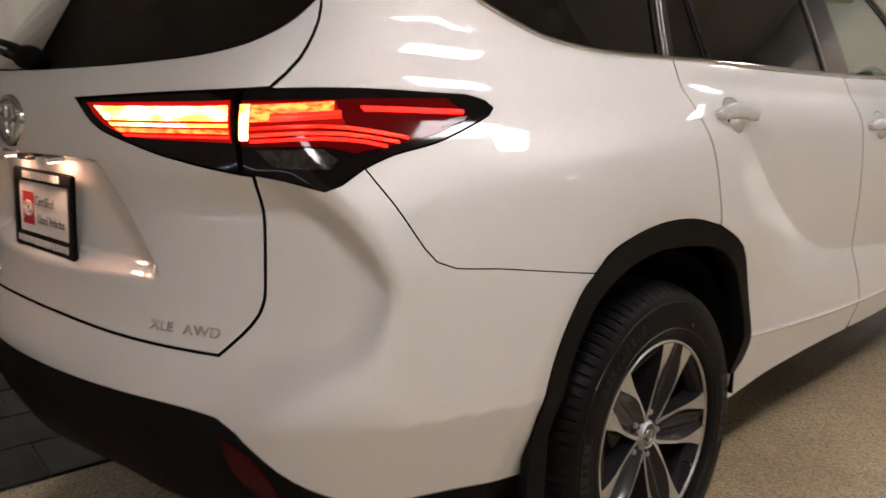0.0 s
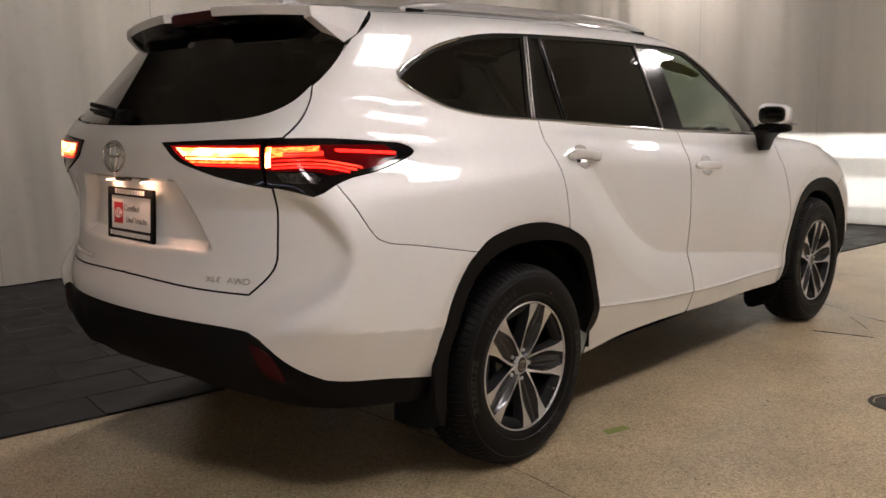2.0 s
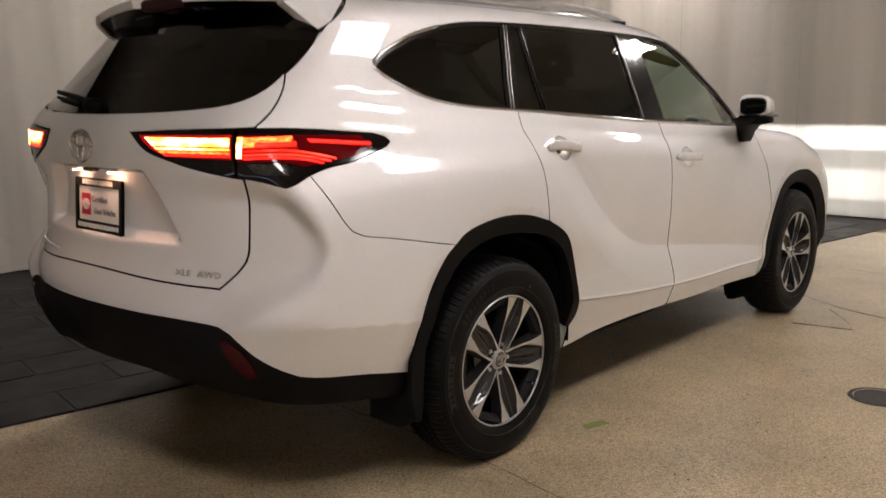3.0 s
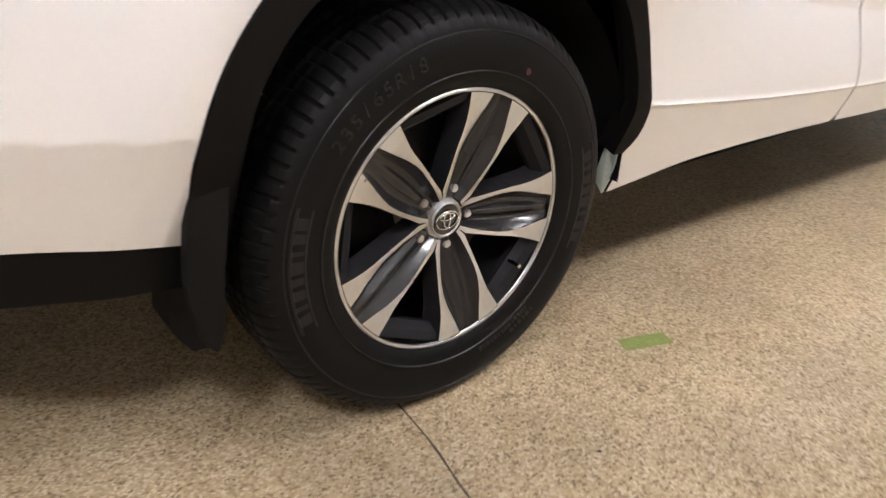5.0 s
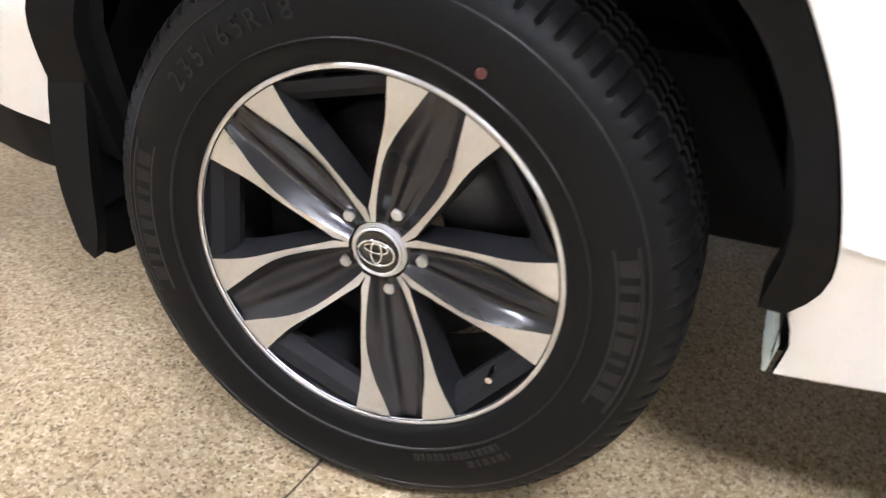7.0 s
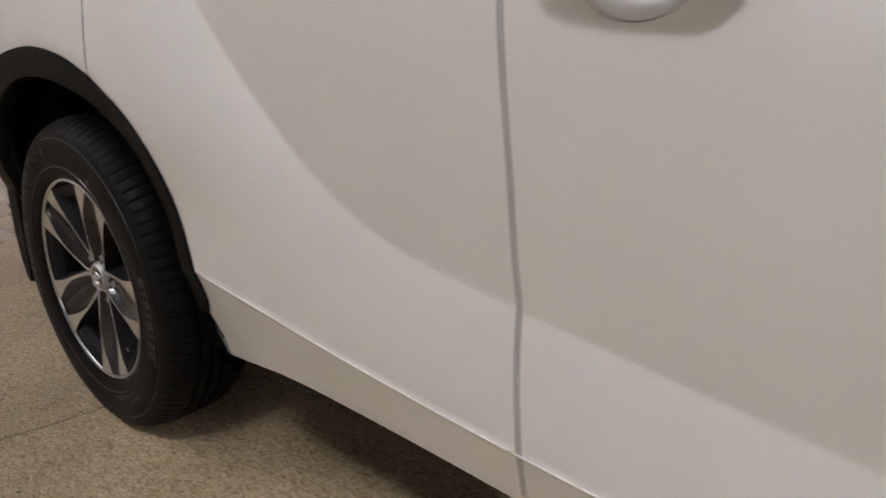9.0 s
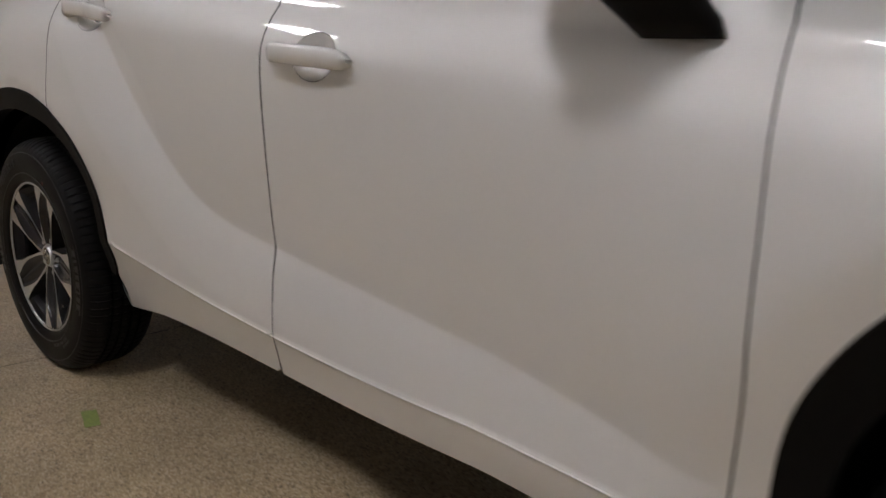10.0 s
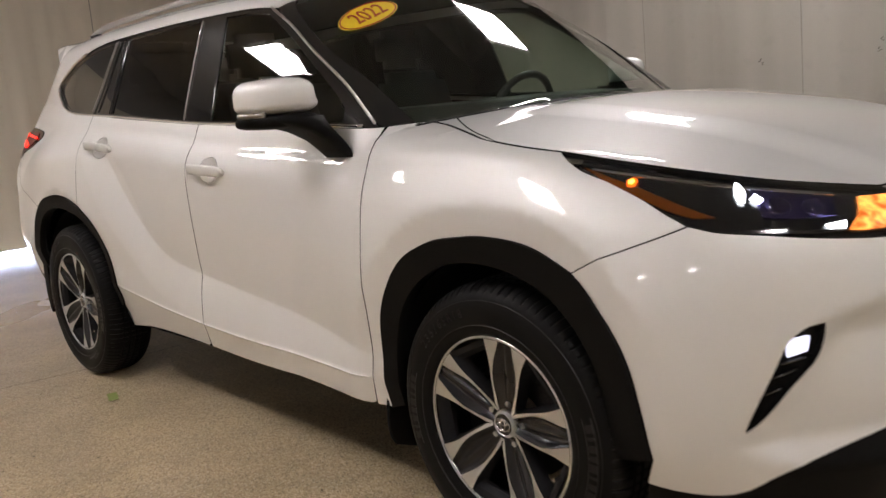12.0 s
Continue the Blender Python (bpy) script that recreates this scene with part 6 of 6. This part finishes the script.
def licence_plate():
    plate = facing_back(-1.016, 0.0, 0.965, -4)
    bm = bmesh.new()
    box(bm, -0.158, 0.158, -0.082, 0.088, -0.006, 0.002)
    back = tagged(part("dealer_plate", bm, WHITE_CARD, None, "", bevel=0.002), "white dealer card in a black frame on the tailgate", "plate")
    back.matrix_basis = plate
    for x0, x1, y0, y1 in ((-0.162, 0.162, -0.088, -0.052), (-0.162, 0.162, 0.064, 0.094), (-0.162, -0.140, -0.06, 0.07), (0.140, 0.162, -0.06, 0.07)):
        bm = bmesh.new()
        box(bm, x0, x1, y0, y1, -0.004, 0.008)
        part("plate_frame", bm, PLASTIC, back, "black plastic frame", bevel=0.003)
    rng = random.Random(7)
    for y, count, half, h in ((0.079, 11, 0.105, 0.009), (-0.069, 16, 0.142, 0.0085)):
        w = 2 * half / count
        for i in range(count):
            bm = bmesh.new()
            x = -half + w * i
            box(bm, x + w * 0.12, x + w * 0.84, y - h * rng.uniform(0.75, 1), y + h, 0.007, 0.009)
            part("frame_mark", bm, WHITE_CARD, back)
    bm = bmesh.new()
    box(bm, -0.122, -0.058, -0.034, 0.040, 0.0, 0.0028)
    logo = part("red_square", bm, RED_PRINT, back, "red printed square")
    for a, b in ((0.024, 0.017), (0.008, 0.015), (0.015, 0.006)):
        tube("ring_mark", [Vector((-0.090 + a * math.cos(t), 0.003 + b * math.sin(t), 0.0035)) for t in np.linspace(0, 2 * math.pi, 25)], 0.0016, WHITE_CARD, logo, sides=5)
    written("print", "Certified", 0.030, GREY_PRINT, back, pose(0.004, 0.022, 0.003))
    written("print", "Used Vehicles", 0.030, GREY_PRINT, back, pose(0.038, -0.018, 0.003) @ Matrix.Diagonal((0.86, 1, 1, 1)))
    return back


licence_plate()


def gate_fittings():
    p, n = skin(np.array([-1.55]), np.array([1.171]), 0.006)
    m = facing_back(p[0][0], 0.0, 1.171, -4)
    for a, b, cz in ((0.072, 0.050, 0.0), (0.022, 0.045, 0.002), (0.048, 0.019, 0.018)):
        tube("badge_ring", [m @ Vector((a * math.cos(t), b * math.sin(t) + cz, 0.0)) for t in np.linspace(0, 2 * math.pi, 41)], 0.0058, CHROME, tailgate, "chrome oval badge", sides=8)
    # trim letters, and the maker's name as plain raised bars
    for word, u in (("XLE", -1.085), ("AWD", -1.005)):
        q, k = skin(np.array([u, u + 0.01]), np.array([0.791, 0.791]), 0.003)
        ex, ez = Vector(q[1] - q[0]).normalized(), Vector(k[0])
        ey = ez.cross(ex).normalized()
        written("badge", word, 0.031, CHROME, tailgate, Matrix.Translation(q[0]) @ Matrix((ex, ey, ex.cross(ey))).transposed().to_4x4() @ Matrix.Diagonal((1.15, 0.85, 2.0, 1)), "small chrome letters")
    for u0, u1, z, count in ((-2.12, -1.80, 0.796, 10),):
        for i in range(count):
            u = u0 + (u1 - u0) * (i + 0.5) / count
            flip = u < -1.55
            uu = -3.1 - u if flip else u
            q, k = skin(np.array([uu, uu + 0.008]), np.array([z, z]), 0.003)
            if flip:
                q = q * (1, -1, 1)
            for dz in (-0.008, 0.0, 0.008):
                tube("badge_bar", [Vector(q[0]) + Vector((0, 0, dz)), Vector(q[1]) + Vector((0, 0, dz))], 0.0026, CHROME, tailgate, sides=5)
            tube("badge_bar", [Vector(q[0]) + Vector((0, 0, -0.010)), Vector(q[0]) + Vector((0.0008, 0, 0.010))], 0.0026, CHROME, tailgate, sides=5)
    # plate lamps and the ledge over the plate
    for y in (-0.12, 0.12):
        bm = bmesh.new()
        box(bm, -1.052, -1.015, y - 0.026, y + 0.026, 1.088, 1.098)
        box(bm, -1.056, -1.0523, y - 0.028, y + 0.028, 1.080, 1.098)
        lamp = part("plate_lamp", bm, PAINT, tailgate, "white plate lamp with a warm lit lens", bevel=0.0015)
        bm = bmesh.new()
        box(bm, -1.048, -1.022, y - 0.022, y + 0.022, 1.0862, 1.0875)
        part("lamp_lens", bm, PLATE_GLOW, lamp, "lit warm lens")
    bm = bmesh.new()
    box(bm, -1.052, -1.015, -0.032, 0.032, 1.086, 1.100)
    part("gate_handle", bm, GLOSS_BLACK, tailgate, "black release handle", bevel=0.004)
    # wiper lying along the foot of the glass
    pts = [(-1.55, 1.300), (-1.40, 1.318), (-1.25, 1.330), (-1.12, 1.338)]
    q = smooth_line(pts, 0.03)
    w, n = skin(q[:, 0], q[:, 1], 0.016)
    arm = tube("rear_wiper", w * (1, -1, 1), 0.009, PLASTIC, tailgate, "black rear wiper", sides=8)
    b, n = skin(q[3:, 0], q[3:, 1] - 0.012, 0.006)
    tube("wiper_blade", b * (1, -1, 1), 0.006, RUBBER, arm, sides=6)
    bm = bmesh.new()
    bmesh.ops.create_uvsphere(bm, u_segments=16, v_segments=10, radius=1.0, matrix=Matrix.Translation((w[0][0], 0.0, 1.302)) @ Matrix.Diagonal((0.028, 0.055, 0.026, 1)))
    part("wiper_cover", bm, PLASTIC, arm, smooth=True)


PLATE_GLOW = glowing("lit_plate_lamp", (1.0, 0.56, 0.36), 75.0)
gate_fittings()


def year_sticker():
    """A yellow oval with the year inside the screen's upper corner."""
    c = (1.905, -0.470)
    ang = np.linspace(0, 2 * math.pi, 40, endpoint=False)
    long, short = Vector((-0.17, 0.985)).normalized(), Vector((0.985, 0.17)).normalized()
    ring = np.array([(c[0] + 0.150 * math.cos(t) * long.x + 0.052 * math.sin(t) * short.x, c[1] + 0.150 * math.cos(t) * long.y + 0.052 * math.sin(t) * short.y) for t in ang])
    st = sheet("year_sticker", top_skin, ring, YELLOW, None, "", out=0.002, lip=0, gap=0.0, grid=0.02)
    tagged(st, "yellow oval year sticker on the windscreen", "sticker")
    p, n = top_skin(np.array([c[0], c[0] + 0.01 * long.x, c[0] - 0.01 * short.x]), np.array([c[1], c[1] + 0.01 * long.y, c[1] - 0.01 * short.y]), 0.003)
    ex, ez = Vector(p[1] - p[0]).normalized(), Vector(n[0])
    ey = ez.cross(ex)
    m = Matrix.Translation(p[0]) @ Matrix((ex, ey, ez)).transposed().to_4x4()
    written("year", "2022", 0.088, RED_INK, st, m, "dark red numerals")
    edge, n = top_skin(ring[:, 0] * 0.93 + c[0] * 0.07, ring[:, 1] * 0.93 + c[1] * 0.07, 0.003)
    tube("sticker_border", np.vstack([edge, edge[:1]]), 0.0022, RED_INK, st, sides=5)


year_sticker()


# ---- things on the floor ----
def floor_things():
    bm = bmesh.new()
    v = box(bm, -0.058, 0.058, -0.021, 0.021, 0.0, 0.0012)
    bmesh.ops.subdivide_edges(bm, edges=list(bm.edges), cuts=4, use_grid_fill=True)
    rng = random.Random(3)
    for q in bm.verts:
        q.co.y += 0.003 * noise.noise(q.co * 60)
        q.co.x += 0.003 * noise.noise(q.co * 50 + Vector((3, 1, 2)))
    t = tagged(part("floor_tape", bm, TAPE), "short strip of worn green tape stuck to the floor", "tape")
    t.matrix_basis = pose(0.487, -1.03, 0.0006, 0, 0, -18)
    # drain: a shallow iron ring round a lid
    drain = tagged(new("floor_drain"), "round rusty iron drain cover set in the floor", "drain")
    drain.location = (1.56, -1.80, 0.0)
    for name, r0, r1, h in (("drain_ring", 0.105, 0.125, 0.004), ("drain_lid", 0.0, 0.10, 0.003)):
        verts, faces, k = [], [], 48
        for i in range(k):
            a = 2 * math.pi * i / k
            verts += [(r1 * math.cos(a), r1 * math.sin(a), 0.0005), (r1 * 0.985 * math.cos(a), r1 * 0.985 * math.sin(a), h), (max(r0, 0.002) * math.cos(a), max(r0, 0.002) * math.sin(a), h)]
        for i in range(k):
            a, b = 3 * i, 3 * ((i + 1) % k)
            faces += [(a, b, b + 1, a + 1), (a + 1, b + 1, b + 2, a + 2)]
        mesh_object(name, verts, faces, DRAIN, drain, smooth=False)

    # wet streaks drying on the floor
    for k, line_ in enumerate(([(3.36, -0.78), (3.22, -0.98), (3.10, -1.19), (3.02, -1.45), (2.98, -1.70)], [(2.58, -1.05), (2.61, -1.20), (2.64, -1.36)], [(3.05, -1.10), (2.80, -1.28), (2.55, -1.40)])):
        q = smooth_line(line_, 0.03)
        verts, faces = [], []
        for i, (x, y) in enumerate(q):
            w = 0.010 + 0.008 * noise.noise(Vector((i * 0.6, k, 2)))
            verts += [(x - w, y - w * 0.4, 0.0010), (x + w, y + w * 0.4, 0.0010)]
        for i in range(len(q) - 1):
            faces.append((2 * i, 2 * i + 1, 2 * i + 3, 2 * i + 2))
        tagged(mesh_object("water_streak", verts, faces, WET), "thin wet streak drying on the speckled floor", "water", "wet streaks on the floor")
    rng = random.Random(11)
    bm = bmesh.new()
    for x, y in ((0.94, -1.52), (0.98, -1.62), (2.1, -1.02), (2.05, -1.10), (0.3, -1.5), (1.2, -1.35), (-0.4, -1.6), (0.7, -1.9), (1.7, -1.45), (-0.7, -1.35), (0.15, -1.25), (-0.2, -1.75)):
        for _ in range(3):
            c = Vector((x + rng.gauss(0, 0.05), y + rng.gauss(0, 0.05), 0.0015))
            n, r = rng.randint(4, 6), rng.uniform(0.003, 0.009)
            ring = [bm.verts.new(c + Vector((r * rng.uniform(0.6, 1) * math.cos(2 * math.pi * i / n), r * rng.uniform(0.4, 1) * math.sin(2 * math.pi * i / n), rng.uniform(0, 0.002)))) for i in range(n)]
            bm.faces.new(ring)
    tagged(part("leaf_crumbs", bm, CRUMB), "small dry dark crumbs scattered on the floor", "debris", kind="stuff")


floor_things()

# ---- tiles last ----
tiled_strip()
